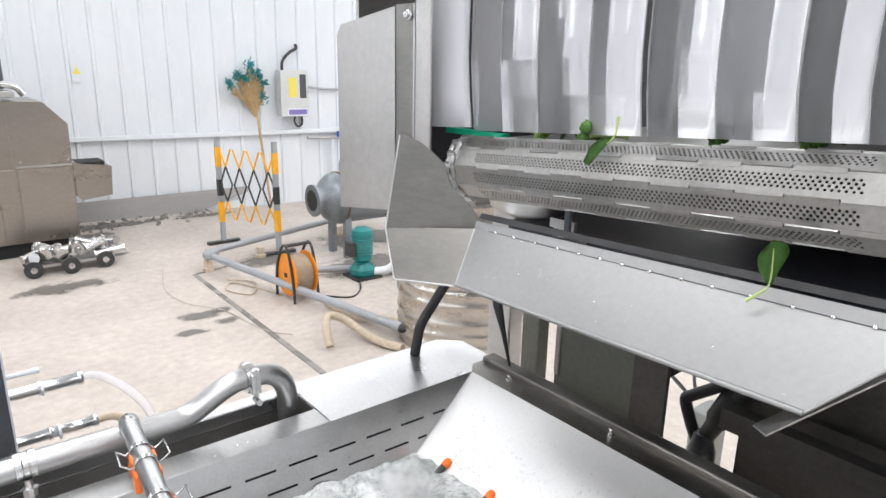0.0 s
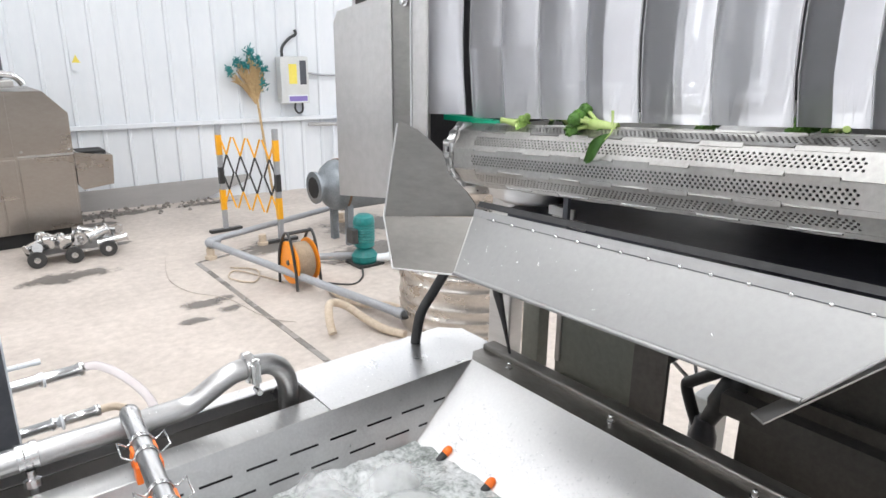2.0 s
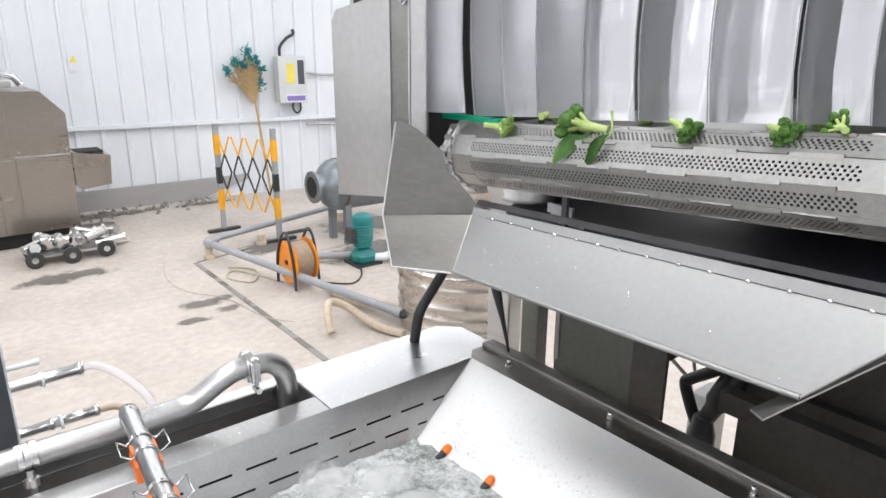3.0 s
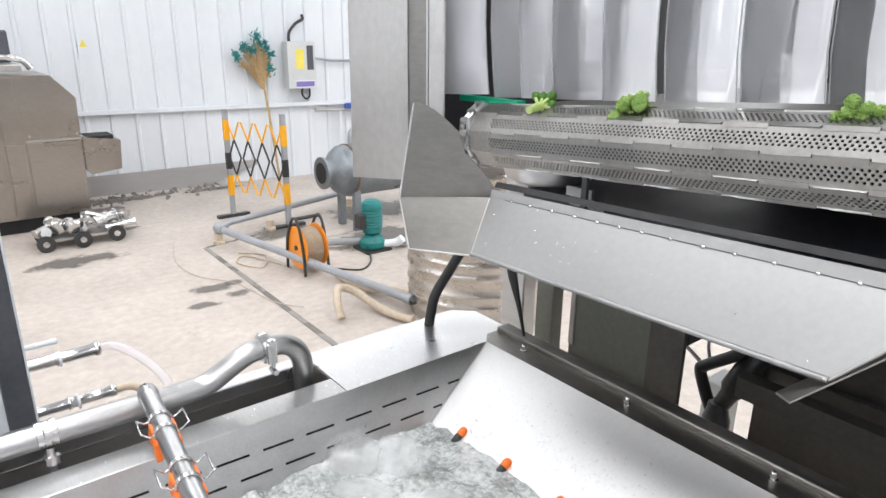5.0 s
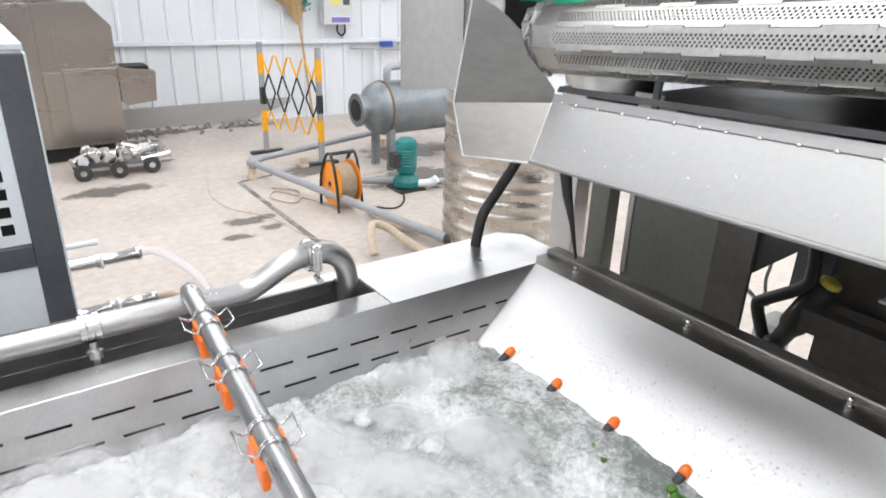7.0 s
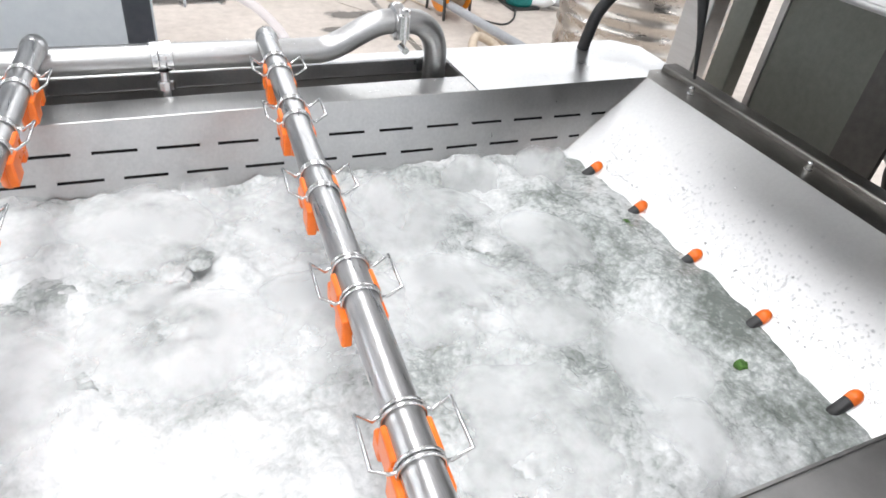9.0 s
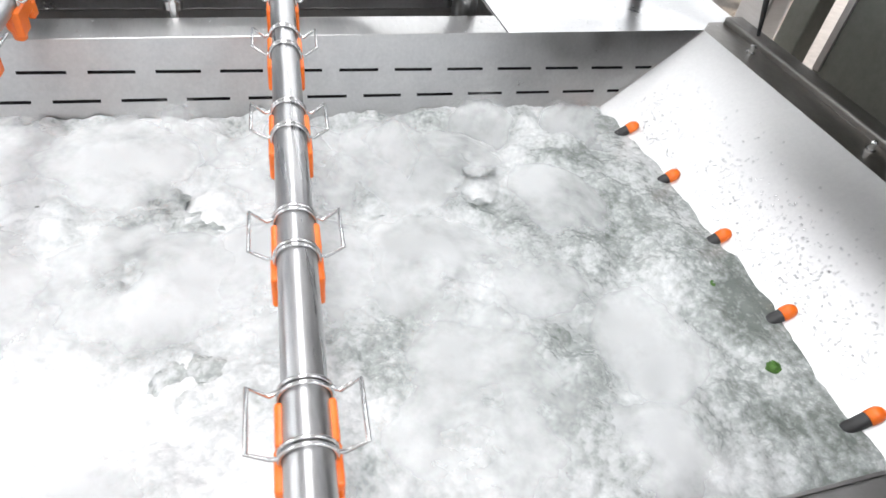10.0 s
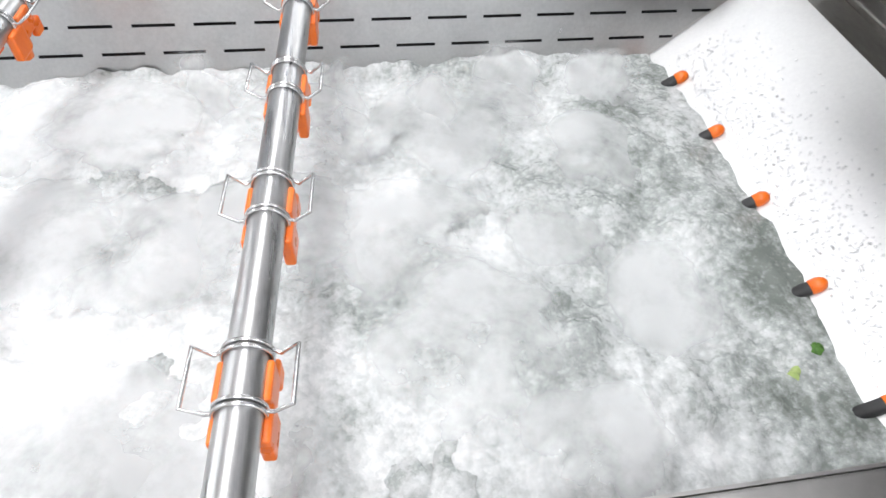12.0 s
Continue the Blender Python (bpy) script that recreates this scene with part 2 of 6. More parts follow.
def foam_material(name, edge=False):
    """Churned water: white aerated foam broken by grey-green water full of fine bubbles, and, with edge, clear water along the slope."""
    m, t, p = nodes_of(name)
    co = t.nodes.new("ShaderNodeTexCoord")
    a = nd(t, "ShaderNodeTexNoise", Scale=9.0, Detail=4.0, Roughness=0.55)
    b = nd(t, "ShaderNodeTexNoise", Scale=85.0, Detail=8.0, Roughness=0.74)
    v = nd(t, "ShaderNodeTexVoronoi", Scale=150.0)
    v.feature = "SMOOTH_F1"
    wob = t.nodes.new("ShaderNodeVectorMath")
    wob.operation = "MULTIPLY_ADD"
    wob.inputs[1].default_value = (0.02, 0.02, 0.02)
    t.links.new(b.outputs["Color"], wob.inputs[0])
    t.links.new(co.outputs["Object"], wob.inputs[2])
    t.links.new(co.outputs["Object"], a.inputs[0])
    t.links.new(co.outputs["Object"], b.inputs[0])
    t.links.new(wob.outputs[0], v.inputs[0])

    def madd(src, k, add):
        n = t.nodes.new("ShaderNodeMath")
        n.operation = "MULTIPLY_ADD"
        n.inputs[1].default_value = k
        t.links.new(src, n.inputs[0])
        if isinstance(add, float):
            n.inputs[2].default_value = add
        else:
            t.links.new(add, n.inputs[2])
        return n.outputs[0]

    fine = madd(v.outputs["Distance"], -0.17, madd(b.outputs[0], 0.50, 0.11))
    foamy = madd(a.outputs[0], 0.75, madd(fine, 1.0, -0.22))
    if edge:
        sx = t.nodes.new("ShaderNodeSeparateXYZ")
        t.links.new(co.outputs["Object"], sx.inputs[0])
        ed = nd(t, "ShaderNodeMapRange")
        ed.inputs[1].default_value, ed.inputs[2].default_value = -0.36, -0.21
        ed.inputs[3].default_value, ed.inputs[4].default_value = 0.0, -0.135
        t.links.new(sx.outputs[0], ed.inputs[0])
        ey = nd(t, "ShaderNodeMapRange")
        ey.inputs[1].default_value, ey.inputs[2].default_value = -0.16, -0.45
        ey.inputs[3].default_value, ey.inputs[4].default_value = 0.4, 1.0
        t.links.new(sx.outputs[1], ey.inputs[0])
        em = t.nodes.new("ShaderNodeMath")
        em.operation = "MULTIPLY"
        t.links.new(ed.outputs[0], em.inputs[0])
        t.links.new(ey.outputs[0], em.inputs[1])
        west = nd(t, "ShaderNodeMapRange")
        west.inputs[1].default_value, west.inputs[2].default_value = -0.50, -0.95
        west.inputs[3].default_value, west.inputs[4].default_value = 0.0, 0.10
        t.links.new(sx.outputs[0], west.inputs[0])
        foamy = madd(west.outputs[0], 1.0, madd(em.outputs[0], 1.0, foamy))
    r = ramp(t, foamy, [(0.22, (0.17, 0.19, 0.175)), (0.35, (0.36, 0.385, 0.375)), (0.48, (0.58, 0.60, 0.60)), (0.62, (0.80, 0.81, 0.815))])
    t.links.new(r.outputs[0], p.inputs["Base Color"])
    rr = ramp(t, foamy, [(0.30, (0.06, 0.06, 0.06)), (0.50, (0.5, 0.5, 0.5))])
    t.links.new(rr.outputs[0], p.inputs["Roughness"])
    bp = nd(t, "ShaderNodeBump", Strength=0.40, Distance=0.008)
    t.links.new(fine, bp.inputs["Height"])
    t.links.new(bp.outputs[0], p.inputs["Normal"])
    return m


FOAM = foam_material("churned_foam")
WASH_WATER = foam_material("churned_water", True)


def mist_material():
    """Soft white mist: a diffuse white, see-through in drifting gaps and fading out to a ragged rim; each puff has its own pattern."""
    m, t, p = nodes_of("white_mist")
    out = t.nodes["Material Output"]
    co = t.nodes.new("ShaderNodeTexCoord")
    info = t.nodes.new("ShaderNodeObjectInfo")
    off = t.nodes.new("ShaderNodeVectorMath")
    off.operation = "MULTIPLY_ADD"
    off.inputs[1].default_value = (31.0, 17.0, 53.0)
    t.links.new(info.outputs["Random"], off.inputs[0])
    t.links.new(co.outputs["Object"], off.inputs[2])
    nz = nd(t, "ShaderNodeTexNoise", Scale=10.0, Detail=6.0, Roughness=0.56)
    t.links.new(off.outputs[0], nz.inputs[0])
    grad = t.nodes.new("ShaderNodeTexGradient")
    grad.gradient_type = "SPHERICAL"
    t.links.new(co.outputs["UV"], grad.inputs[0])
    sm = nd(t, "ShaderNodeMapRange")
    sm.interpolation_type = "SMOOTHSTEP"
    sm.inputs[1].default_value, sm.inputs[2].default_value = 0.0, 0.62
    t.links.new(grad.outputs[0], sm.inputs[0])
    ad = t.nodes.new("ShaderNodeMath")
    ad.operation = "MULTIPLY_ADD"
    ad.inputs[1].default_value = 0.42
    t.links.new(sm.outputs[0], ad.inputs[0])
    t.links.new(nz.outputs[0], ad.inputs[2])
    al = nd(t, "ShaderNodeMapRange")
    al.interpolation_type = "SMOOTHSTEP"
    al.inputs[1].default_value, al.inputs[2].default_value = 0.64, 1.04
    al.inputs[3].default_value, al.inputs[4].default_value = 0.0, 0.66
    t.links.new(ad.outputs[0], al.inputs[0])
    mu = t.nodes.new("ShaderNodeMath")
    mu.operation = "MULTIPLY"
    cut = nd(t, "ShaderNodeMapRange")
    cut.inputs[1].default_value, cut.inputs[2].default_value = 0.0, 0.12
    t.links.new(grad.outputs[0], cut.inputs[0])
    t.links.new(al.outputs[0], mu.inputs[0])
    t.links.new(cut.outputs[0], mu.inputs[1])
    tr = t.nodes.new("ShaderNodeBsdfTransparent")
    d1 = nd(t, "ShaderNodeBsdfDiffuse", Color=(0.87, 0.88, 0.885, 1))
    d2 = nd(t, "ShaderNodeBsdfTranslucent", Color=(0.87, 0.88, 0.885, 1))
    dm = t.nodes.new("ShaderNodeMixShader")
    dm.inputs[0].default_value = 0.5
    t.links.new(d1.outputs[0], dm.inputs[1])
    t.links.new(d2.outputs[0], dm.inputs[2])
    ms = t.nodes.new("ShaderNodeMixShader")
    t.links.new(mu.outputs[0], ms.inputs[0])
    t.links.new(tr.outputs[0], ms.inputs[1])
    t.links.new(dm.outputs[0], ms.inputs[2])
    t.links.new(ms.outputs[0], out.inputs[0])
    return m


MIST = mist_material()


# ---- mesh helpers ----
def finish(bm, name, smooth=False):
    bmesh.ops.recalc_face_normals(bm, faces=bm.faces)
    if smooth:
        for e in bm.edges:
            if len(e.link_faces) == 2 and e.calc_face_angle(0.0) > radians(65):
                e.smooth = False
    me = bpy.data.meshes.new(name)
    bm.to_mesh(me)
    bm.free()
    if smooth:
        for f in me.polygons:
            f.use_smooth = True
    return me


def part(name, bm, material, parent=None, label="", smooth=False):
    me = finish(bm, name, smooth)
    me.materials.append(material)
    ob = new(name, me)
    if parent is not None:
        ob.parent = parent
    if label:
        tagged(ob, label)
    return ob


def thing(name, label, category, m=None, group="", kind=""):
    ob = new(name)
    ob.empty_display_size = 0.05
    if m is not None:
        ob.matrix_world = m
    return tagged(ob, label, category, group, kind)


def solid(name, bm, material, label, category="", group="", kind="", smooth=False):
    return tagged(part(name, bm, material, None, "", smooth), label, category, group, kind)


def box(bm, x0, x1, y0, y1, z0, z1, bevel=0.0):
    vs = [bm.verts.new((x, y, z)) for x in (x0, x1) for y in (y0, y1) for z in (z0, z1)]
    fs = [bm.faces.new([vs[k] for k in q]) for q in ((0, 1, 3, 2), (4, 6, 7, 5), (0, 4, 5, 1), (2, 3, 7, 6), (0, 2, 6, 4), (1, 5, 7, 3))]
    if bevel:
        es = list({e for f in fs for e in f.edges})
        bmesh.ops.bevel(bm, geom=es, offset=bevel, segments=2, affect="EDGES", profile=0.5)
    return bm


def boxed(*a, **k):
    return box(bmesh.new(), *a, **k)


def plate(bm, pts, off):
    """A plate: the polygon pts, thickened by the vector off."""
    off = Vector(off)
    a = [bm.verts.new(Vector(p)) for p in pts]
    b = [bm.verts.new(Vector(p) + off) for p in pts]
    n = len(pts)
    bm.faces.new(a)
    bm.faces.new(b[::-1])
    for k in range(n):
        bm.faces.new((a[k], b[k], b[(k + 1) % n], a[(k + 1) % n]))
    return bm


def ring_frame(d):
    d = Vector(d).normalized()
    u = d.orthogonal().normalized()
    return u, d.cross(u)


def rod(bm, p, q, r0, r1=None, seg=16, caps=True):
    r1 = r0 if r1 is None else r1
    p, q = Vector(p), Vector(q)
    u, v = ring_frame(q - p)
    rings = []
    for c, r in ((p, r0), (q, r1)):
        rings.append([bm.verts.new(c + r * (math.cos(k * math.tau / seg) * u + math.sin(k * math.tau / seg) * v)) for k in range(seg)])
    for k in range(seg):
        bm.faces.new((rings[0][k], rings[0][(k + 1) % seg], rings[1][(k + 1) % seg], rings[1][k]))
    if caps:
        bm.faces.new(rings[0][::-1])
        bm.faces.new(rings[1])
    return bm


def smooth_path(pts, n=8, closed=False):
    """Catmull-Rom through pts."""
    P = [Vector(p) for p in pts]
    out = []
    m = len(P)
    for k in range(m if closed else m - 1):
        a, b, c, d = (P[(k + j) % m] if closed else P[min(max(k + j, 0), m - 1)] for j in (-1, 0, 1, 2))
        for s in range(n):
            t = s / n
            out.append(0.5 * (2 * b + (c - a) * t + (2 * a - 5 * b + 4 * c - d) * t * t + (3 * b - a - 3 * c + d) * t ** 3))
    if not closed:
        out.append(P[-1])
    return out


def tube(bm, pts, r, seg=12, closed=False, caps=True, radii=None):
    P = [Vector(p) for p in pts]
    n = len(P)
    rings = []
    u = None
    for k in range(n):
        d = (P[(k + 1) % n] - P[k - 1]) if closed or 0 < k < n - 1 else (P[min(k + 1, n - 1)] - P[max(k - 1, 0)])
        d.normalize()
        u = d.orthogonal().normalized() if u is None else (u - d * u.dot(d)).normalized()
        v = d.cross(u)
        rr = radii[k] if radii else r
        rings.append([bm.verts.new(P[k] + rr * (math.cos(j * math.tau / seg) * u + math.sin(j * math.tau / seg) * v)) for j in range(seg)])
    for k in range(n if closed else n - 1):
        a, b = rings[k], rings[(k + 1) % n]
        for j in range(seg):
            bm.faces.new((a[j], a[(j + 1) % seg], b[(j + 1) % seg], b[j]))
    if caps and not closed:
        bm.faces.new(rings[0][::-1])
        bm.faces.new(rings[-1])
    return bm


def lathe(bm, base, axis, profile, seg=32):
    """A turned shape: profile rows (along the axis, radius)."""
    base, axis = Vector(base), Vector(axis).normalized()
    u, v = ring_frame(axis)
    rings = []
    for h, r in profile:
        rings.append([bm.verts.new(base + axis * h + max(r, 1e-4) * (math.cos(k * math.tau / seg) * u + math.sin(k * math.tau / seg) * v)) for k in range(seg)])
    for a, b in zip(rings, rings[1:]):
        for k in range(seg):
            bm.faces.new((a[k], a[(k + 1) % seg], b[(k + 1) % seg], b[k]))
    bm.faces.new(rings[0][::-1])
    bm.faces.new(rings[-1])
    return bm


def lump(bm, c, r, rng, seg=2):
    g = bmesh.ops.create_icosphere(bm, subdivisions=seg, radius=r, matrix=Matrix.Translation(c))
    for v in g["verts"]:
        d = (v.co - Vector(c)).normalized()
        v.co += d * r * (0.35 * noise.noise(v.co * (2.2 / r) + Vector((rng.random() * 9, 0, 0))) + 0.12 * noise.noise(v.co * (7 / r)))


# ---- hall ----
HALL = pose(0.453, 6.91, 0, 0, 0, -6.75)


def hall():
    # ground sheet, under the whole place and out to the horizon
    bm = bmesh.new()
    vs = [bm.verts.new((x, y, 0)) for x, y in ((-400, -400), (400, -400), (400, 400), (-400, 400))]
    bm.faces.new(vs)
    solid("floor", bm, CONCRETE, "dusty grey concrete workshop floor with wear", "floor", kind="structure")
    # ribbed white cladding of the far wall
    bm = bmesh.new()
    x, pts = -8.0, []
    while x < 9.0:
        pts += [(x, 0.0), (x + 0.20, 0.0), (x + 0.212, -0.022), (x + 0.238, -0.022), (x + 0.25, 0.0)]
        x += 0.25
    lo = [bm.verts.new((a, b, 0.0)) for a, b in pts]
    hi = [bm.verts.new((a, b, 5.0)) for a, b in pts]
    for k in range(len(pts) - 1):
        bm.faces.new((lo[k], lo[k + 1], hi[k + 1], hi[k]))
    box(bm, -8.0, 9.0, 0.03, 0.10, 0.0, 5.0)
    w = solid("wall_north", bm, CLADDING, "white ribbed sheet-metal workshop wall", "wall", kind="structure")
    w.matrix_world = HALL
    # rail along the wall
    bm = boxed(-8, 9, -0.075, -0.026, 0.88, 0.93, bevel=0.006)
    r = solid("wall_rail", bm, CLADDING, "white painted steel rail along the sheet wall", "rail", kind="structure")
    r.matrix_world = HALL
    bm = bmesh.new()
    plate(bm, [(-1.3, -0.05, 0.0), (1.15, -0.05, 0.0), (1.75, -0.05, 0.20), (1.75, -0.05, 0.26), (0.2, -0.05, 0.23), (-1.3, -0.05, 0.21)], (0, 0.02, 0))
    b = solid("base_sheet", bm, PANEL_GREY, "grey metal sheet leaning along the foot of the white wall", "metal sheet")
    b.matrix_world = HALL
    # the other walls and the roof with its skylights
    for nm, m, span in (("wall_west", HALL @ pose(-8, -7, 0, 0, 0, 90), 14), ("wall_east", HALL @ pose(9, -7, 0, 0, 0, -90), 14), ("wall_south", HALL @ pose(0.5, -14, 0, 0, 0, 180), 17)):
        bm = boxed(-span / 2, span / 2, 0.0, 0.1, 0, 5.0)
        o = solid(nm, bm, CLADDING, "white sheet-metal workshop wall", "wall", kind="structure")
        o.matrix_world = m
    bm = bmesh.new()
    edges = [-8.1]
    for c in SKY_X:
        edges += [c - 0.6, c + 0.6]
    edges.append(9.1)
    for k in range(0, len(edges), 2):
        box(bm, edges[k], edges[k + 1], -14.1, 0.1, 5.0, 5.08)
    o = solid("ceiling", bm, ROOF, "pale sheet roof with long skylight openings", "ceiling", kind="structure")
    o.matrix_world = HALL
    for c in SKY_X:
        area_lamp("skylight", HALL @ pose(c, -8.1, 5.04), 1.15, 11.4, SKYLIGHT)
    # tall windows in the west wall, unseen; first one added to brighten the curtain
    for y in (-0.7, -1.9, -4.6):
        area_lamp("west_window", HALL @ pose(-7.98, y, 2.75, 90, 0, 90), 0.4, 1.2, 55)
        bm = bmesh.new()
        for a, b in ((-0.27, -0.21), (0.21, 0.27)):
            box(bm, -7.995, -7.93, y + a, y + b, 2.08, 3.42)
        for a, b in ((2.08, 2.14), (3.36, 3.42)):
            box(bm, -7.995, -7.93, y - 0.21, y + 0.21, a, b)
        w = solid("window_frame", bm, CLADDING, "white painted frame of a tall workshop window", "window", kind="structure")
        w.matrix_world = HALL
    # unseen lamp band for assumed high windows, added to whiten the corner plate
    area_lamp("high_window_fill", HALL @ pose(1.5, -0.12, 4.1, -90 + 180, 0, 180), 12.0, 1.3, HIGH_WINDOW_FILL)


SKY_X = (-6.6, -0.75, 3.2, 6.6)
HIGH_WINDOW_FILL = 160
SKYLIGHT = 290
hall()


# ---- wash tank ----
RIM = 1.05
WATER = 0.908
NEAR, WEST = -0.79, -1.75
FV = Vector((0, -0.33, -0.944)).normalized()
RV = Vector((-0.848, 0, -0.53)).normalized()


def wash_tank():
    tank = thing("wash_tank", "stainless steel bubble washing tank full of churning white water", "washing machine")
    # far slanted wall with two rows of slots
    bm = bmesh.new()
    x0, x1, smax = WEST, 0.0, 0.32

    def pt(x, s):
        lift = 0.02 * (x + 0.1) * min(1.0, s / 0.06) if s < 0.15 else 0.0
        return Vector((x, 0, RIM)) + FV * (s + lift)

    def east(s):
        return -0.848 / 0.53 * 0.944 * s

    rows = [(0.0, 0.060, None), (0.060, 0.0645, -0.156), (0.0645, 0.100, None), (0.100, 0.1045, -0.207), (0.1045, smax, None)]
    for s0, s1, first in rows:
        cuts = [x0]
        holes = []
        if first is not None:
            xs = first
            holes.append((first + 0.026, min(first + 0.062, east(s0) - 0.006)))
            while xs > x0 + 0.2:
                holes.append((xs - 0.061, xs))
                xs -= 0.0873
            holes = sorted(h for h in holes if h[1] > h[0])
        last = x0
        for a, b in holes:
            bm.faces.new([bm.verts.new(p) for p in (pt(last, s0), pt(a, s0), pt(a, s1), pt(last, s1))])
            last = b
        bm.faces.new([bm.verts.new(p) for p in (pt(last, s0), pt(east(s0), s0), pt(east(s1), s1), pt(last, s1))])
    part("far_wall", bm, STEEL_X, tank, "brushed steel wall with rows of narrow slots")
    # black backing sheet paints the shade seen through the slots
    bm = bmesh.new()
    n = Vector((0, 0.944, -0.33))
    plate(bm, [pt(x0, 0.02) + n * 0.012, pt(-0.05, 0.02) + n * 0.012, pt(-0.22, 0.3) + n * 0.012, pt(x0, 0.3) + n * 0.012], n * 0.002)
    part("slot_backing", bm, SHADE_DARK, tank, "backing sheet coloured as the shade in the slots")
    # east slope
    bm = bmesh.new()
    a = Vector((0, 0, RIM))
    b = a + RV * 0.42
    c = Vector((b.x, (b.z - RIM) * 0.33 / 0.944, b.z))
    plate(bm, [(0, 0, RIM), c, (b.x, NEAR, b.z), (0, NEAR, RIM)], (0.0016, 0, -0.002))
    part("slope", bm, STEEL_WET, tank, "wet shining steel slope beaded with drops")
    # bead where the two sheets meet
    part("weld_seam", tube(bmesh.new(), [a + Vector((-0.001, -0.001, 0.0)), Vector(c) + Vector((-0.002, -0.002, 0.002))], 0.0014, 6), STEEL_DULL, tank)
    bm = bmesh.new()
    plate(bm, [(WEST, NEAR, RIM), (0, NEAR, RIM), (0, NEAR, 0.5), (WEST, NEAR, 0.5)], (0, -0.003, 0))
    part("near_wall", bm, STEEL_DULL, tank)
    bm = bmesh.new()
    plate(bm, [(WEST, NEAR, RIM), (WEST, 0, RIM), (WEST, 0, 0.5), (WEST, NEAR, 0.5)], (-0.003, 0, 0))
    part("end_wall", bm, STEEL_DULL, tank)
    # far rim: front strip, channel, back strip, wide corner plate
    part("far_rim", boxed(WEST, -0.376, 0.0, 0.066, RIM - 0.03, RIM, bevel=0.003), STEEL_X, tank)
    part("channel_back", boxed(WEST, -0.376, 0.158, 0.195, RIM - 0.03, RIM, bevel=0.003), STEEL_RIM, tank)
    bm = bmesh.new()
    box(bm, WEST, -0.376, 0.064, 0.16, RIM - 0.16, RIM - 0.157)
    box(bm, WEST, -0.376, 0.158, 0.161, RIM - 0.157, RIM - 0.031)
    box(bm, WEST, -0.376, 0.061, 0.064, RIM - 0.157, RIM - 0.031)
    box(bm, -0.3765, -0.373, 0.061, 0.161, RIM - 0.157, RIM - 0.004)
    part("overflow_channel", bm, STEEL_DULL, tank, "dull steel overflow channel")
    bm = bmesh.new()
    plate(bm, [(-0.3755, 0.0, RIM), (0.0, 0.0, RIM), (0.03, 0.03, RIM), (0.095, 0.03, RIM), (0.097, 0.150, RIM), (0.05, 0.195, RIM), (-0.3755, 0.195, RIM)], (0, 0, -0.03))
    part("corner_plate", bm, STEEL_RIM, tank, "wet bright steel corner plate")
    # east rim with raised outer lip
    bm = bmesh.new()
    plate(bm, [(0.0, 0.0, RIM), (0.03, 0.03, RIM), (0.06, 0.03, RIM), (0.06, NEAR - 0.1, RIM), (0.0, NEAR - 0.1, RIM)], (0, 0, -0.03))
    part("east_rim", bm, STEEL_LIP, tank)
    part("east_lip", boxed(0.0605, 0.097, NEAR - 0.1, 0.0295, RIM - 0.05, RIM + 0.012, bevel=0.004), STEEL_LIP, tank)
    part("near_rim", boxed(WEST, -0.0005, NEAR - 0.1, NEAR - 0.0035, RIM - 0.03, RIM, bevel=0.003), STEEL_DULL, tank)
    # outside
    part("skirt", boxed(WEST, 0.09, 0.162, 0.19, 0.35, RIM - 0.031), STEEL_DULL, tank)
    part("skirt", boxed(0.062, 0.092, NEAR - 0.09, 0.16, 0.35, RIM - 0.051), STEEL_DULL, tank)
    part("skirt", boxed(WEST, 0.06, NEAR - 0.09, NEAR - 0.06, 0.35, RIM - 0.031), STEEL_DULL, tank)
    part("tank_floor", boxed(WEST, 0.06, NEAR - 0.05, 0.155, 0.45, 0.48), STEEL_DULL, tank)
    for x in (WEST + 0.1, 0.0):
        for y in (NEAR, 0.12):
            part("leg", boxed(x - 0.03, x + 0.03, y - 0.03, y + 0.03, 0.0, 0.449, bevel=0.003), STEEL_DULL, tank)
    for y in (-0.088, -0.374, -0.665):
        bm = bmesh.new()
        lathe(bm, (0.037, y, RIM - 0.001), (0, 0, 1), [(0, 0.0075), (0.003, 0.0075), (0.0035, 0.005), (0.014, 0.005), (0.0165, 0.0035), (0.017, 0.0005)], 12)
        part("bolt", bm, STEEL_BRIGHT, tank, "small steel bolt", smooth=False)
    # flat spray tips along the slope
    up = -RV
    nrm = Vector((-0.53, 0, 0.848)).normalized()
    for y in (-0.130, -0.264, -0.403, -0.547, -0.699):
        base = Vector((-0.182, y, 0.936)) + nrm * 0.003
        bm = bmesh.new()
        lathe(bm, base - up * 0.020, up, [(-0.012, 0.007), (-0.008, 0.008), (0.018, 0.0085), (0.0185, 0.007)], 16)
        tip = part("spray_nozzle", bm, RUBBER, tank, "spray nozzle with an orange tip", smooth=True)
        bm = bmesh.new()
        lathe(bm, base - up * 0.002, up, [(0, 0.0075), (0.001, 0.0092), (0.010, 0.0095), (0.015, 0.0084), (0.019, 0.0055), (0.0210, 0.001)], 16)
        part("nozzle_tip", bm, ORANGE, tip, "orange plastic tip", smooth=True)
    return tank


wash_tank()


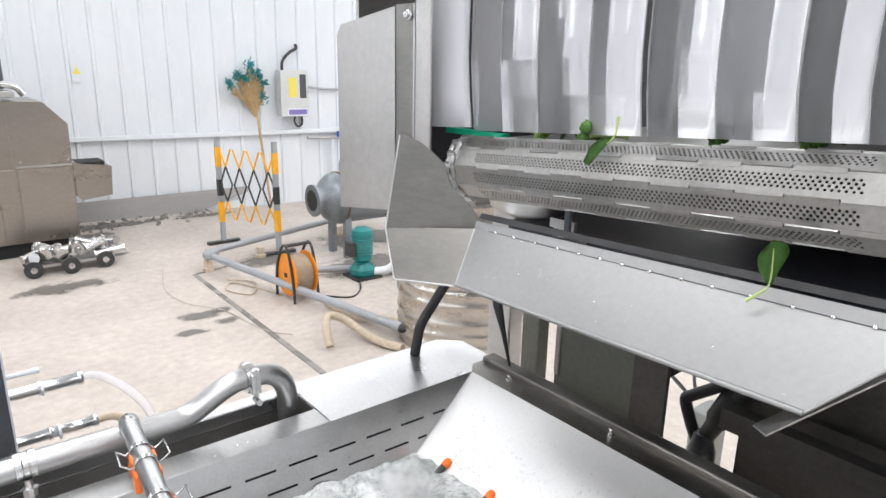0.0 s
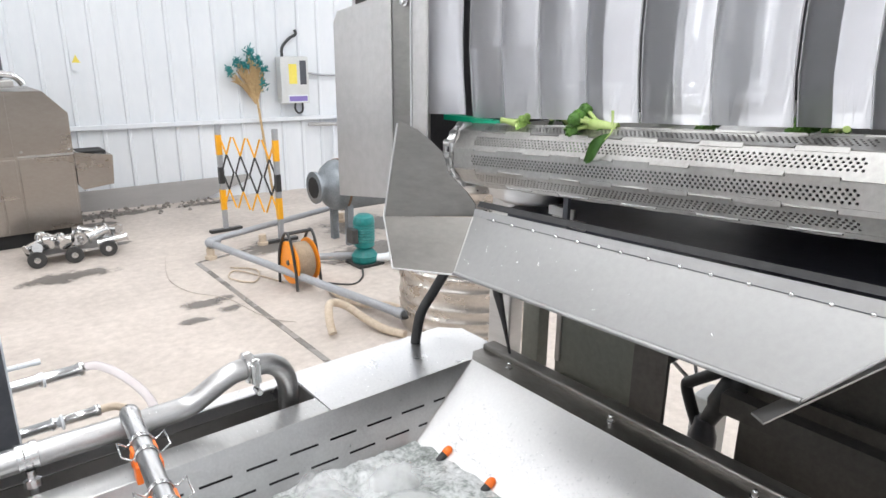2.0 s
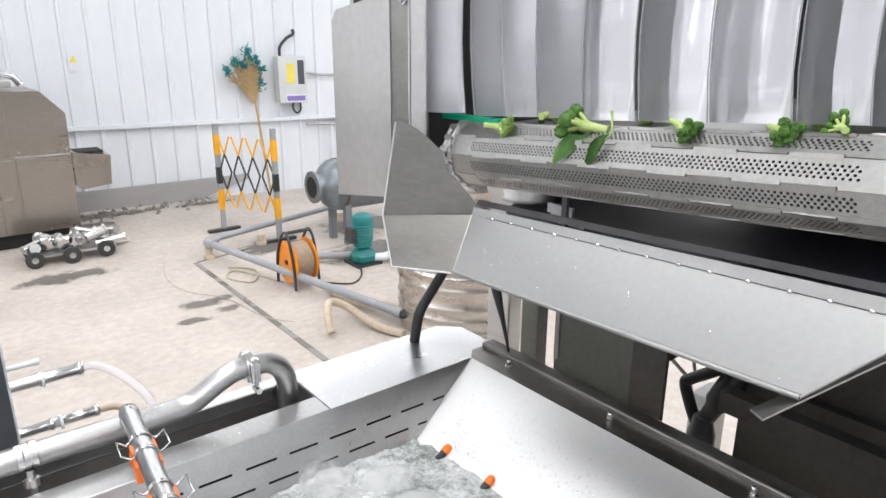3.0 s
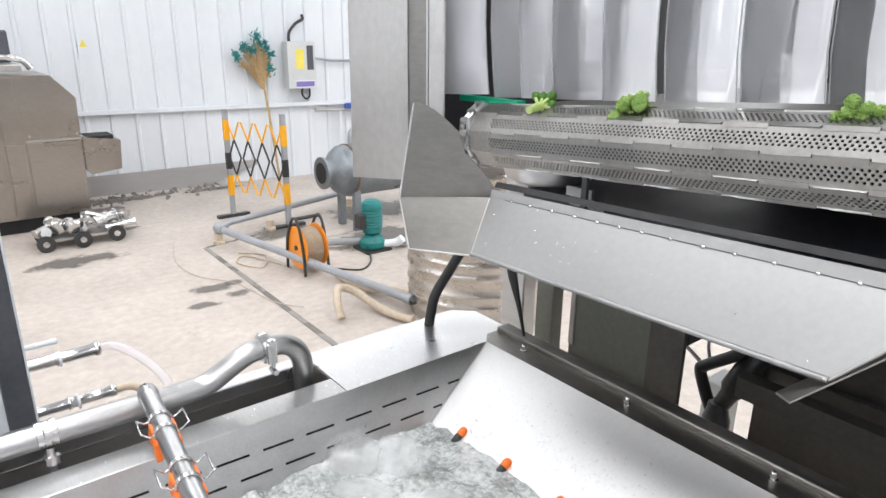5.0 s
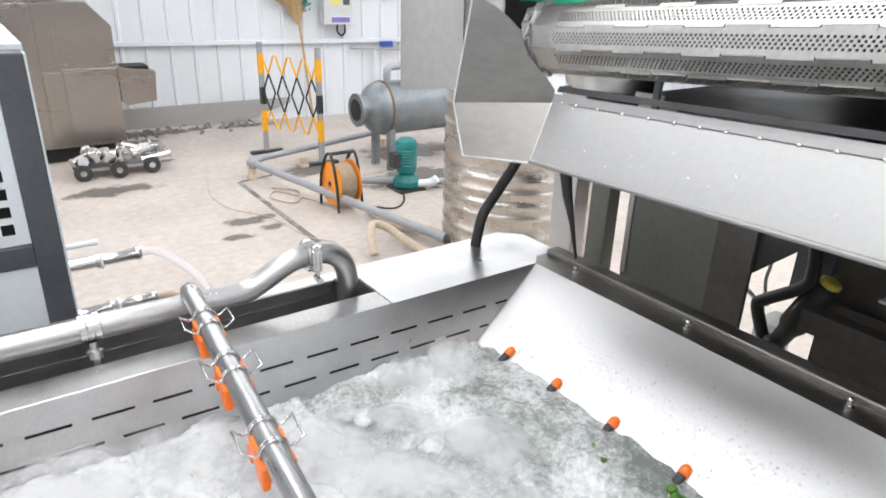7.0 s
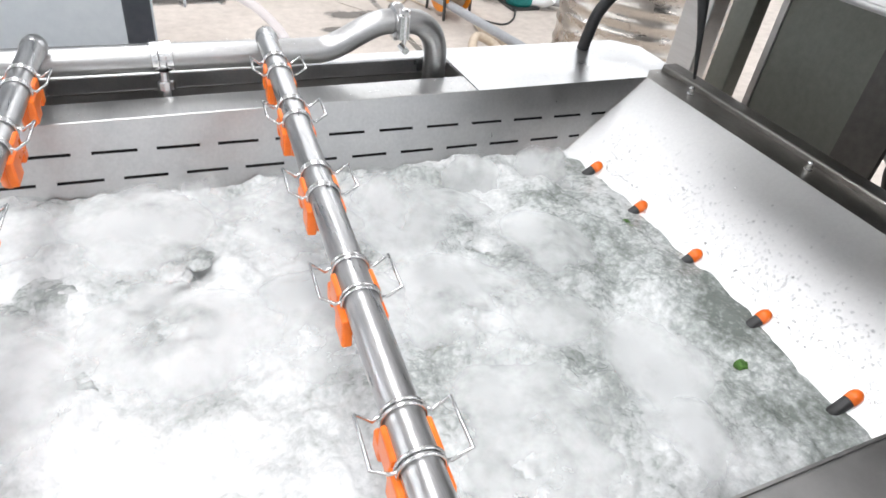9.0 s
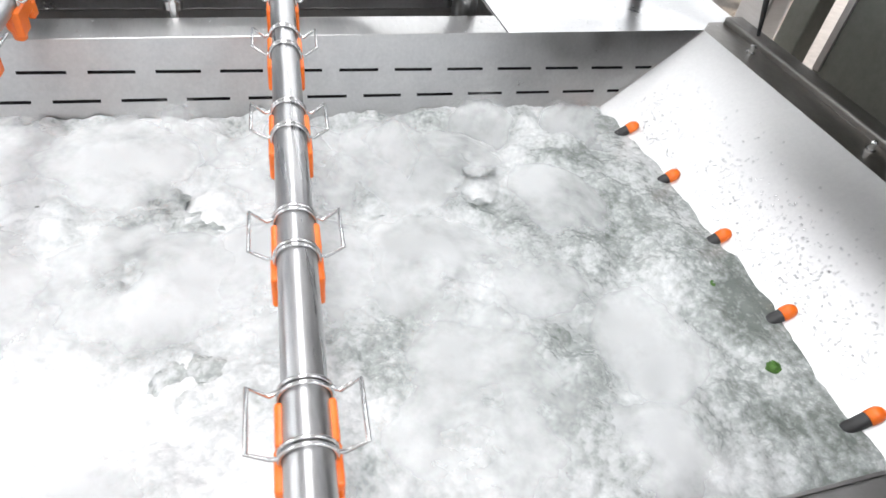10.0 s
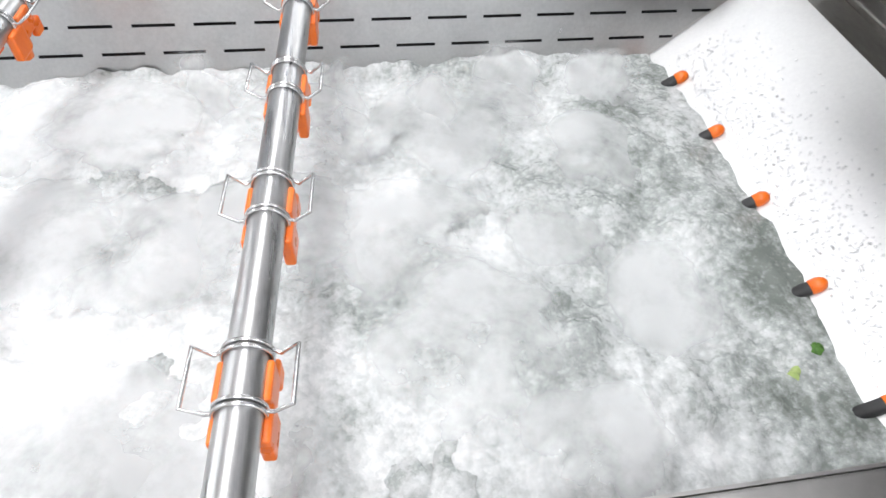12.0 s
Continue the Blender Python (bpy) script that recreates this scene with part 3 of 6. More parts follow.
# ---- spray pipes ----
def main_pipe():
    th = thing("water_pipe", "wet stainless steel water pipe lying over the tank's overflow channel", "pipe")
    r = 0.0215
    bm = bmesh.new()
    path = [(-1.75, 0.112, 1.098), (-1.2, 0.112, 1.096), (-0.70, 0.112, 1.093)]
    tube(bm, path, r, 24)
    part("pipe_run", bm, STEEL_PIPE, th, "", smooth=True)
    bm = bmesh.new()
    tube(bm, smooth_path([(-0.7005, 0.112, 1.093), (-0.66, 0.112, 1.093), (-0.615, 0.112, 1.097), (-0.555, 0.112, 1.126), (-0.528, 0.112, 1.136), (-0.507, 0.112, 1.138)], 8), r, 24)
    part("offset_bend", bm, STEEL_PIPE, th, "", smooth=True)
    bm = bmesh.new()
    tube(bm, smooth_path([(-0.485, 0.112, 1.138), (-0.455, 0.112, 1.134), (-0.43, 0.112, 1.115), (-0.418, 0.112, 1.085), (-0.416, 0.112, 1.045), (-0.416, 0.112, 1.0)], 8), r, 24)
    part("elbow", bm, STEEL_PIPE, th, "", smooth=True)
    bm = bmesh.new()
    lathe(bm, (-0.508, 0.112, 1.138), (1, 0, 0), [(0, 0.022), (0.002, 0.029), (0.006, 0.032), (0.016, 0.032), (0.020, 0.029), (0.022, 0.022)], 28)
    box(bm, -0.507, -0.487, 0.07, 0.082, 1.118, 1.162, bevel=0.003)
    rod(bm, (-0.497, 0.072, 1.112), (-0.497, 0.072, 1.172), 0.004, seg=10)
    rod(bm, (-0.497, 0.072, 1.163), (-0.497, 0.072, 1.170), 0.008, seg=6)
    rod(bm, (-0.497, 0.060, 1.104), (-0.497, 0.084, 1.104), 0.006, seg=8)
    part("pipe_clamp", bm, STEEL_BRIGHT, th, "bolted steel ring clamp")
    for x in (-0.885, -1.45):
        bm = bmesh.new()
        lathe(bm, (x - 0.016, 0.112, 1.096), (1, 0, 0), [(0, 0.0218), (0.001, 0.0235), (0.010, 0.0235), (0.012, 0.0222), (0.020, 0.0222), (0.022, 0.0235), (0.031, 0.0235), (0.032, 0.0218)], 28)
        rod(bm, (x, 0.10, 1.075), (x, 0.086, 1.02), 0.008, seg=12)
        rod(bm, (x, 0.094, 1.062), (x, 0.091, 1.050), 0.014, seg=12)
        part("pipe_hanger", bm, STEEL_BRIGHT, th, "steel pipe support")
    return th


main_pipe()


def nozzle_clip(parent, c, d, seed):
    """A wire spring clip round the pipe, with orange nozzle bodies below."""
    d = Vector(d).normalized()
    side = Vector((d.y, -d.x, 0)).normalized()
    upv = Vector((0, 0, 1))
    c = Vector(c)
    R = 0.0175
    c = c - d * 0.0085
    half = 0.0245
    for sgn in (-1, 1):
        for w in (half, half - 0.0048):
            e = c + d * w * sgn
            arc = [e + R * (math.cos(a) * side + math.sin(a) * upv) for a in np.linspace(radians(-50), radians(230), 22)]
            part("wire_ring", tube(bmesh.new(), arc, 0.0017, 8), STEEL_BRIGHT, parent, "bent steel wire", smooth=True)
    for s in (-1, 1):
        loop = []
        for sgn in (-1, 1):
            e = c + d * half * sgn
            q = [e + side * s * 0.0165 + upv * 0.004, e + side * s * 0.023 + upv * 0.0005 - d * sgn * 0.002, e + side * s * 0.0365 + upv * 0.011 - d * sgn * 0.001]
            loop += q if sgn < 0 else q[::-1]
        part("wire_ear", tube(bmesh.new(), loop, 0.0017, 8), STEEL_BRIGHT, parent, "bent steel wire handle", smooth=True)
    bm = bmesh.new()
    lathe(bm, c - upv * 0.012, -upv, [(0, 0.0165), (0.016, 0.0165), (0.018, 0.012), (0.030, 0.012), (0.034, 0.009), (0.044, 0.008), (0.047, 0.004)], 14)
    part("nozzle_body", bm, ORANGE, parent, "orange plastic clip-on nozzle", smooth=True)
    turn = Matrix.Rotation(math.atan2(d.y, d.x), 4, "Z")
    for s in (-1, 1):
        a = c + side * s * 0.0160
        for at, sz in ((a - upv * 0.010, (0.032, 0.008, 0.028)), (a - upv * 0.020 + d * 0.027, (0.030, 0.010, 0.032)), (a - upv * 0.026 - d * 0.020, (0.018, 0.008, 0.020))):
            bm = boxed(-sz[0] / 2, sz[0] / 2, -sz[1] / 2, sz[1] / 2, -sz[2] / 2, sz[2] / 2, bevel=0.0025)
            bmesh.ops.transform(bm, matrix=Matrix.Translation(at) @ turn, verts=bm.verts)
            part("clip_jaw", bm, ORANGE, parent, "orange plastic jaw")


def spray_bar(x0, x1, label):
    th = thing("spray_bar", label, "spray pipe", group="spray bars over the tank")
    z0, z1 = 1.125, 1.138
    p, q = Vector((x0, 0.10, z0)), Vector((x1, -0.95, z1))
    part("bar", tube(bmesh.new(), [p, p.lerp(q, 0.5), q], 0.0158, 28), STEEL_BAR, th, "", smooth=True)
    bm = bmesh.new()
    lathe(bm, p + (q - p).normalized() * -0.004, (q - p), [(0, 0.010), (0.003, 0.0165), (0.014, 0.0175), (0.02, 0.0175), (0.024, 0.016)], 24)
    part("branch_fitting", bm, STEEL_BAR, th, "", smooth=True)
    for y in (-0.045, -0.195, -0.368, -0.538, -0.712):
        f = (0.10 - y) / 1.05
        nozzle_clip(th, p.lerp(q, f), q - p, y)
    return th


spray_bar(-0.725, -0.810, "brushed steel spray pipe with wire clips and orange nozzles")
spray_bar(-1.05, -1.15, "brushed steel spray pipe with wire clips and orange nozzles")


# ---- churning water ----
def water_height(x, y):
    v = Vector((x * 4.2, y * 4.2, 0.3))
    h = 0.034 * noise.fractal(v, 1.0, 2.0, 4)
    v2 = Vector((x * 15, y * 15, 2.7))
    h += 0.016 * abs(noise.noise(v2)) + 0.006 * noise.turbulence(v2 * 2.6, 4, False)
    calm = min(1.0, max(0.28, (-0.16 - x) / 0.14))
    swell = 0.021 + 0.009 * min(1.0, max(0.0, (-0.26 - x) / 0.35))
    return h * calm + swell


def water():
    bm = bmesh.new()
    nx, ny = 400, 200
    xs = np.linspace(WEST + 0.004, -0.155, nx)
    ys = np.linspace(NEAR + 0.002, -0.040, ny)
    g = [[bm.verts.new((x, y, WATER + water_height(x, y))) for y in ys] for x in xs]
    for a in range(nx - 1):
        for b in range(ny - 1):
            bm.faces.new((g[a][b], g[a + 1][b], g[a + 1][b + 1], g[a][b + 1]))
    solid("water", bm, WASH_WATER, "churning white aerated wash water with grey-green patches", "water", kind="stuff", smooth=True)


water()


# ---- discharge conveyor over the tank ----
DRUM_Y0, DRUM_Y1 = -0.83, 0.030
SIDES = 10
DRUM_X, DRUM_Z, SIDE = -0.009, 1.536, 0.0408
DRUM_TILT = -3.9
APO = SIDE / 2 / math.tan(math.pi / SIDES)


def slat_mesh():
    """One hinged slat: a flat strip with three staggered rows of round holes, and knuckles along both edges. Local x along the belt, y along the slat, z out."""
    bm = bmesh.new()
    L = DRUM_Y1 - DRUM_Y0 - 0.052
    y0, y1 = -L / 2, L / 2
    w = SIDE / 2 - 0.002
    pitch, r = 0.0082, 0.0021
    cell = 0.0026
    rows = (-3 * cell, -cell, cell, 3 * cell)
    ya, yb = y0 + 0.045, y1 - 0.058

    def quad(p):
        bm.faces.new([bm.verts.new(v) for v in p])

    quad([(-w, y0, 0), (w, y0, 0), (w, ya, 0), (-w, ya, 0)])
    quad([(-w, yb, 0), (w, yb, 0), (w, y1, 0), (-w, y1, 0)])
    hi = rows[3] + cell
    quad([(hi, ya, 0), (w, ya, 0), (w, yb, 0), (hi, yb, 0)])
    quad([(-w, ya, 0), (-hi, ya, 0), (-hi, yb, 0), (-w, yb, 0)])
    n = int((yb - ya) / pitch)
    pitch = (yb - ya) / n
    for k, rx in enumerate(rows):
        sh = 0.5 * pitch if k % 2 else 0.0
        for j in range(n):
            cy = ya + (j + 0.5) * pitch + sh - 0.25 * pitch
            c0, c1 = cy - pitch / 2, cy + pitch / 2
            if j == 0:
                c0 = ya
            if j == n - 1:
                c1 = yb
            outer = [(rx + cell, c0), (rx + cell, c1), (rx - cell, c1), (rx - cell, c0)]
            ang = [math.atan2(p[1] - cy, p[0] - rx) for p in outer]
            ov = [bm.verts.new((*p, 0)) for p in outer]
            ring = [bm.verts.new((rx + r * math.cos(a), cy + r * math.sin(a), 0)) for a in [math.radians(-45 + 45 * q) for q in range(8)]]
            low = [bm.verts.new((v.co.x, v.co.y, -0.002)) for v in ring]
            for q in range(4):
                a, b = ov[q], ov[(q + 1) % 4]
                i = 2 * q
                bm.faces.new((a, ring[i], ring[(i + 1) % 8]))
                bm.faces.new((a, ring[(i + 1) % 8], b))
                bm.faces.new((b, ring[(i + 1) % 8], ring[(i + 2) % 8]))
            for i in range(8):
                bm.faces.new((ring[i], low[i], low[(i + 1) % 8], ring[(i + 1) % 8]))
    # knuckles: rolled tabs alternating on the two edges
    m = 12
    step = L / m
    for k in range(m):
        s = 1 if k % 2 else -1
        a, b = y0 + k * step + 0.001, y0 + (k + 1) * step - 0.001
        box(bm, s * w - 0.0035 if s > 0 else -w - 0.004, s * w + 0.004 if s > 0 else -w + 0.0035, a, b, -0.003, 0.0007)
    return finish(bm, "slat")


def drum():
    th = thing("slat_conveyor", "perforated stainless slat conveyor turning over its ten-sided end roller", "conveyor", pose(DRUM_X, 0, DRUM_Z, DRUM_TILT))
    me = slat_mesh()
    me.materials.append(STEEL_SLAT)
    yc = (DRUM_Y0 + 0.015 + DRUM_Y1 - 0.037) / 2
    for k in range(SIDES):
        ob = new("slat", me)
        ob.parent = th
        ob.matrix_local = Matrix.Rotation(k * math.tau / SIDES, 4, "Y") @ Matrix.Translation((0, yc, APO))
    # core painted black so the slat holes look shaded inside
    bm = bmesh.new()
    rod(bm, (0, DRUM_Y0 + 0.03, 0), (0, DRUM_Y1 - 0.03, 0), APO - 0.02, seg=SIDES)
    part("roller", bm, SHADE_DARK, th, "inner roller coloured dark as shade inside the slats")
    for y in (DRUM_Y1 - 0.021, DRUM_Y0 + 0.001):
        bm = bmesh.new()
        for k in range(16):
            a = k * math.tau / 16
            rr = APO * (1.0 if k % 2 else 1.06)
            c = Vector((rr * math.sin(a), y, rr * math.cos(a)))
            rod(bm, c - Vector((0, 0.011, 0)), c + Vector((0, 0.011, 0)), 0.0075, seg=12)
            a2 = (k + 1) * math.tau / 16
            rr2 = APO * (1.0 if (k + 1) % 2 else 1.06)
            c2 = Vector((rr2 * math.sin(a2), y, rr2 * math.cos(a2)))
            off = Vector((0, 0.010 if k % 2 else 0.006, 0))
            for sg in (-1, 1):
                tube(bm, [c + off * sg, c2 + off * sg], 0.0055, 8)
        fl = bmesh.new()
        yf = y + (-0.017 if y > -0.4 else 0.015)
        rod(fl, (0, yf - 0.0015, 0), (0, yf + 0.0015, 0), APO + 0.004, seg=SIDES)
        part("end_flange", fl, STEEL_DULL, th, "flat steel sprocket flange")
        part("chain", bm, STEEL, th, "steel roller chain")
    return th


DRUM = drum()


def conveyor_frame():
    th = thing("conveyor_housing", "brushed stainless conveyor housing with sloped drip tray", "conveyor housing")
    # belt running away from the roller under the curtain
    bm = bmesh.new()
    zt = DRUM_Z + APO - 0.004
    plate(bm, [(DRUM_X + 0.02, DRUM_Y0 + 0.015, zt - 0.0682 * DRUM_Y0), (1.38, DRUM_Y0 + 0.015, zt - 0.0682 * DRUM_Y0), (1.38, DRUM_Y1 - 0.015, zt - 0.0682 * DRUM_Y1), (DRUM_X + 0.02, DRUM_Y1 - 0.015, zt - 0.0682 * DRUM_Y1)], (0, 0, -0.008))
    part("belt_bed", bm, STEEL_SLAT, th, "perforated conveyor belt")
    # drip tray below the roller
    a0, a1 = Vector((-0.179, -0.144, 1.342)), Vector((-0.179, -0.785, 1.360))
    s1 = Vector((-0.098, -0.878, 1.4605))
    fold = (a1 - a0).cross(s1 - a0)
    f0 = Vector((a0.x - (fold.y * (-0.108 - a0.y) + fold.z * (1.435 - a0.z)) / fold.x, -0.108, 1.435))
    s0 = f0.lerp(s1, 0.055)
    part("drip_tray", plate(bmesh.new(), [a0, a1, s1, f0], (0.0025, 0, -0.002)), STEEL_TRAY, th, "sloped brushed steel drip tray")
    part("tray_flange", plate(bmesh.new(), [f0, s1, (-0.087, -0.893, 1.478), (-0.0945, -0.105, 1.449)], (0.001, 0, -0.0025)), STEEL_TRAY, th, "folded steel flange screwed along the tray")
    part("flange_seam", tube(bmesh.new(), [s0 + Vector((-0.0005, 0, 0.0005)), s1 + Vector((-0.0005, 0, 0.0005))], 0.0007, 6), CAB_DARK, th)
    part("tray_lip", tube(bmesh.new(), [a0, a1], 0.0042, 10), STEEL_TRAY, th, "rolled steel lip", smooth=True)
    part("tray_lip", tube(bmesh.new(), [a1, s1], 0.0022, 8), STEEL_TRAY, th, "rolled steel lip", smooth=True)
    part("tray_end", plate(bmesh.new(), [(-0.206, -0.759, 1.329), (-0.130, -0.846, 1.415), (-0.085, -0.897, 1.463), (-0.045, -0.860, 1.440), (-0.165, -0.725, 1.312)], (0.0, 0, -0.003)), STEEL_TRAY, th, "thin steel flap under the tray's end")
    for y in (-0.167, -0.217, -0.271, -0.324, -0.372, -0.417, -0.459, -0.510, -0.564, -0.612, -0.667, -0.722, -0.770, -0.816):
        c = s0.lerp(s1, (-0.150 - y) / 0.728)
        part("screw", lathe(bmesh.new(), c - Vector((-0.001, 0, 0.001)), (-0.75, 0, 0.66), [(0, 0.0032), (0.003, 0.0032), (0.0042, 0.002), (0.0046, 0.0003)], 10), STEEL_BRIGHT, th, "small bright screw")
    part("rubber_seal", plate(bmesh.new(), [(-0.0895, -0.106, 1.4525), (-0.0825, -0.892, 1.4815), (-0.076, -0.892, 1.491), (-0.083, -0.106, 1.462)], (0.004, 0, 0)), RUBBER, th, "black rubber strip along the tray")
    # end cheek, folded in two; its dim reflections sit in the steel colour
    bm = bmesh.new()
    P0, P1, L, B = (-0.180, -0.145, 1.339), (-0.1015, -0.1085, 1.4335), (-0.202, 0.059, 1.416), (-0.242, -0.030, 1.334)
    plate(bm, [P0, P1, L, B], (0.0015, 0.001, -0.0015))
    part("cheek_lower", bm, STEEL_DIMMED, th)
    bm = bmesh.new()
    T = Vector((-0.17, 0.052, 1.607))
    nn = (Vector((-0.085, -0.079, 1.464)) - Vector(L)).cross(T - Vector(L))

    def on_plane(y, z):
        return (L[0] - (nn.y * (y - L[1]) + nn.z * (z - L[2])) / nn.x, y, z)

    plate(bm, [on_plane(-0.090, 1.428), L, T, on_plane(0.047, 1.611), on_plane(0.019, 1.595), on_plane(-0.004, 1.576), on_plane(-0.026, 1.553), on_plane(-0.040, 1.512), on_plane(-0.074, 1.474), on_plane(-0.089, 1.452)], (0.002, 0.001, 0))
    part("cheek_upper", bm, STEEL_DIMMED, th)
    bm = tube(bmesh.new(), [P0, B, L, (-0.17, 0.052, 1.607)], 0.0022, 6)
    part("cheek_edge", bm, STEEL, th, "", smooth=True)
    part("cheek_seam", tube(bmesh.new(), [P0, P1], 0.0018, 6), STEEL_DULL, th, "", smooth=True)
    # side column and guard box
    part("column", boxed(-0.10, -0.094, 0.0460, 0.098, 1.50, 2.6, bevel=0.003), STEEL_DULL, th)
    part("column_bolt", lathe(bmesh.new(), (-0.1, 0.118, 1.845), (-1, 0, 0), [(0, 0.011), (0.004, 0.011), (0.005, 0.007), (0.012, 0.007), (0.013, 0.001)], 12), STEEL_BRIGHT, th)
    bm = bmesh.new()
    plate(bm, [(-0.10, 0.172, 1.42), (-0.10, 0.42, 1.385), (-0.10, 0.42, 1.81), (-0.10, 0.40, 1.835), (-0.10, 0.172, 1.865)], (0.08, 0, 0))
    part("guard_box", bm, STEEL_DULL, th, "brushed steel drive guard")
    # guard's near face, its shaded side put into a darker steel
    part("guard_side", boxed(-0.098, -0.090, 0.0985, 0.171, 1.40, 1.868), STEEL_DIMMED, th)
    part("guard_flange", boxed(-0.1005, -0.0965, 0.0985, 0.104, 1.41, 1.868), STEEL, th)
    # one plate in two tones: plain steel, then shade-black behind the strip gaps
    part("inner_plate", boxed(-0.018, 0.22, 0.45, 0.465, 1.40, 2.6), STEEL_DULL, th)
    part("inner_plate", boxed(0.2205, 1.4, 0.45, 0.465, 1.40, 2.6), INSIDE_SHADE, th)
    # unseen slab added to block the skylights; open beside the first strip
    part("shade_slab", boxed(-0.04, 1.4, -1.05, 0.02, 2.6, 2.66), STEEL_DULL, th)
    # unseen sheets added to close the housing, coloured as its inner shade
    part("side_plate", boxed(0.05, 1.4, -1.05, -1.0, 0.6, 2.6), INSIDE_SHADE, th)
    part("back_plate", boxed(1.4, 1.42, -1.05, 0.075, 0.6, 2.6), INSIDE_SHADE, th)
    # sheet added below the belt; its colour carries the dark of the gap
    part("under_tray", boxed(0.05, 1.4, -0.98, -0.05, 1.40, 1.42), SHADED_BLUE, th, "sheet under the conveyor coloured as blue-black shade")
    part("leg_column", boxed(0.25, 0.30, 0.13, 0.215, 0.0, 1.399, bevel=0.004), STEEL, th)
    part("post", boxed(0.25, 0.29, 0.022, 0.082, 0.0, 1.399, bevel=0.003), PANEL_GREEN, th, "dark green steel post")
    part("hopper_panel", boxed(0.25, 0.262, -0.272, -0.04, 0.955, 1.399), PANEL_GREEN, th, "dull green-grey steel panel")
    part("panel_edge", boxed(0.246, 0.256, -0.055, -0.0405, 0.99, 1.398), STEEL_DULL, th)
    part("post", boxed(0.246, 0.258, -0.358, -0.2725, 0.0, 1.399), STEEL_SHADE, th, "dark green steel post")
    # dark sheets added to cover the bright floor, coloured as shade
    part("shade_panel", boxed(0.64, 0.66, -1.0, -0.345, 0.835, 1.399), STEEL_SHADE, th, "dark sheet under the conveyor coloured as shade")
    part("shade_panel", boxed(0.61, 0.63, -1.0, -0.365, 0.05, 0.95), STEEL_SHADE, th, "dark sheet under the conveyor coloured as shade")
    bm = bmesh.new()
    lathe(bm, (0.10, -0.075, 1.435), (0, 0, 1), [(0, 0.05), (0.003, 0.075), (0.015, 0.095), (0.05, 0.105), (0.055, 0.108), (0.05, 0.100), (0.012, 0.085), (0.006, 0.05)], 36)
    part("drain_pan", bm, STEEL, th, "shallow round steel drain pan", smooth=True)
    # pale plates added where daylight shows through gaps under the drum
    part("bracket", boxed(0.018, 0.024, -0.262, -0.198, 1.441, 1.459), STEEL, th, "small pale plate in place of a daylight gap")
    part("bracket", boxed(0.018, 0.022, -0.290, -0.208, 1.424, 1.4405), STEEL_DULL, th, "small pale plate in place of a daylight gap")
    part("hanger", boxed(0.0, 0.008, -0.262, -0.250, 1.40, 1.49), CAB_DARK, th)
    part("gusset", plate(bmesh.new(), [(0.262, -0.29, 1.36), (0.262, -0.50, 1.36), (0.262, -0.46, 1.20), (0.262, -0.356, 1.10)], (0.006, 0, 0)), BLACK_PAINT, th, "black angled bracket plate")
    part("cross_beam", boxed(0.40, 0.44, -1.0, -0.41, 0.955, 1.005), STEEL_SHADE, th)
    part("cross_beam", boxed(0.641, 0.70, -1.0, 0.05, 1.33, 1.399), STEEL_SHADE, th)
    part("green_sheet", boxed(-0.012, 0.012, -0.080, 0.100, 1.6010, 1.6125), GREEN_BELT, th, "bright green plastic strip")
    return th


conveyor_frame()


STRIPS = []


def curtain():
    th = thing("strip_curtain", "hanging curtain of clear grey plastic strips over the conveyor", "curtain")
    rng = random.Random(5)
    edges = [(0.130, -0.024), (0.036, -0.060), (-0.057, -0.155), (-0.152, -0.284), (-0.281, -0.390), (-0.396, -0.522), (-0.519, -0.641), (-0.638, -0.731), (-0.727, -0.862), (-0.859, -0.99)]
    top = 2.59
    for k, (ya, yb) in enumerate(edges):
        bm = bmesh.new()
        bow = rng.uniform(0.002, 0.006)
        tilt = rng.uniform(-0.006, 0.006)
        n = 8
        cols = []
        for j in range(n + 1):
            f = j / n
            yy = ya + (yb - ya) * f
            zb = 1.604 + (0.153 - yy) * 0.0625 + (0.010 if k == 0 else 0.0)
            col = []
            for q in range(15):
                g = q / 14
                z = zb + g * (top - zb)
                slide = -0.018 * (1 - min(1.0, (z - 1.6) / 0.14)) if z < 1.74 else 0.0
                x = (-0.058 if k == 0 else 0.004 * (k % 2)) - bow * math.sin(math.pi * f) * (1 - 0.4 * g) + tilt * (f - 0.5) + 0.005 * math.sin(2.2 * g + k) * g
                col.append(bm.verts.new((x, yy + slide, z - top)))
            cols.append(col)
        for a, b in zip(cols, cols[1:]):
            for q in range(14):
                bm.faces.new((a[q], a[q + 1], b[q + 1], b[q]))
        sides = ([v.co.copy() for v in cols[0]], [v.co.copy() for v in cols[-1]])
        bmesh.ops.solidify(bm, geom=bm.faces[:], thickness=0.0018)
        ob = part("curtain_strip", bm, CURTAIN, th, "clear plastic strip with soft folds", smooth=True)
        ob.location = (0, 0, top)
        for yy, sg in ((ya, -1), (yb, 1)):
            edge = sides[0] if sg < 0 else sides[1]
            part("edge", tube(bmesh.new(), [p + Vector((-0.0006, 0.0012 * sg, 0)) for p in edge], 0.0011, 6), STRIP_EDGE, ob, "", smooth=True)
        STRIPS.append(ob)


curtain()


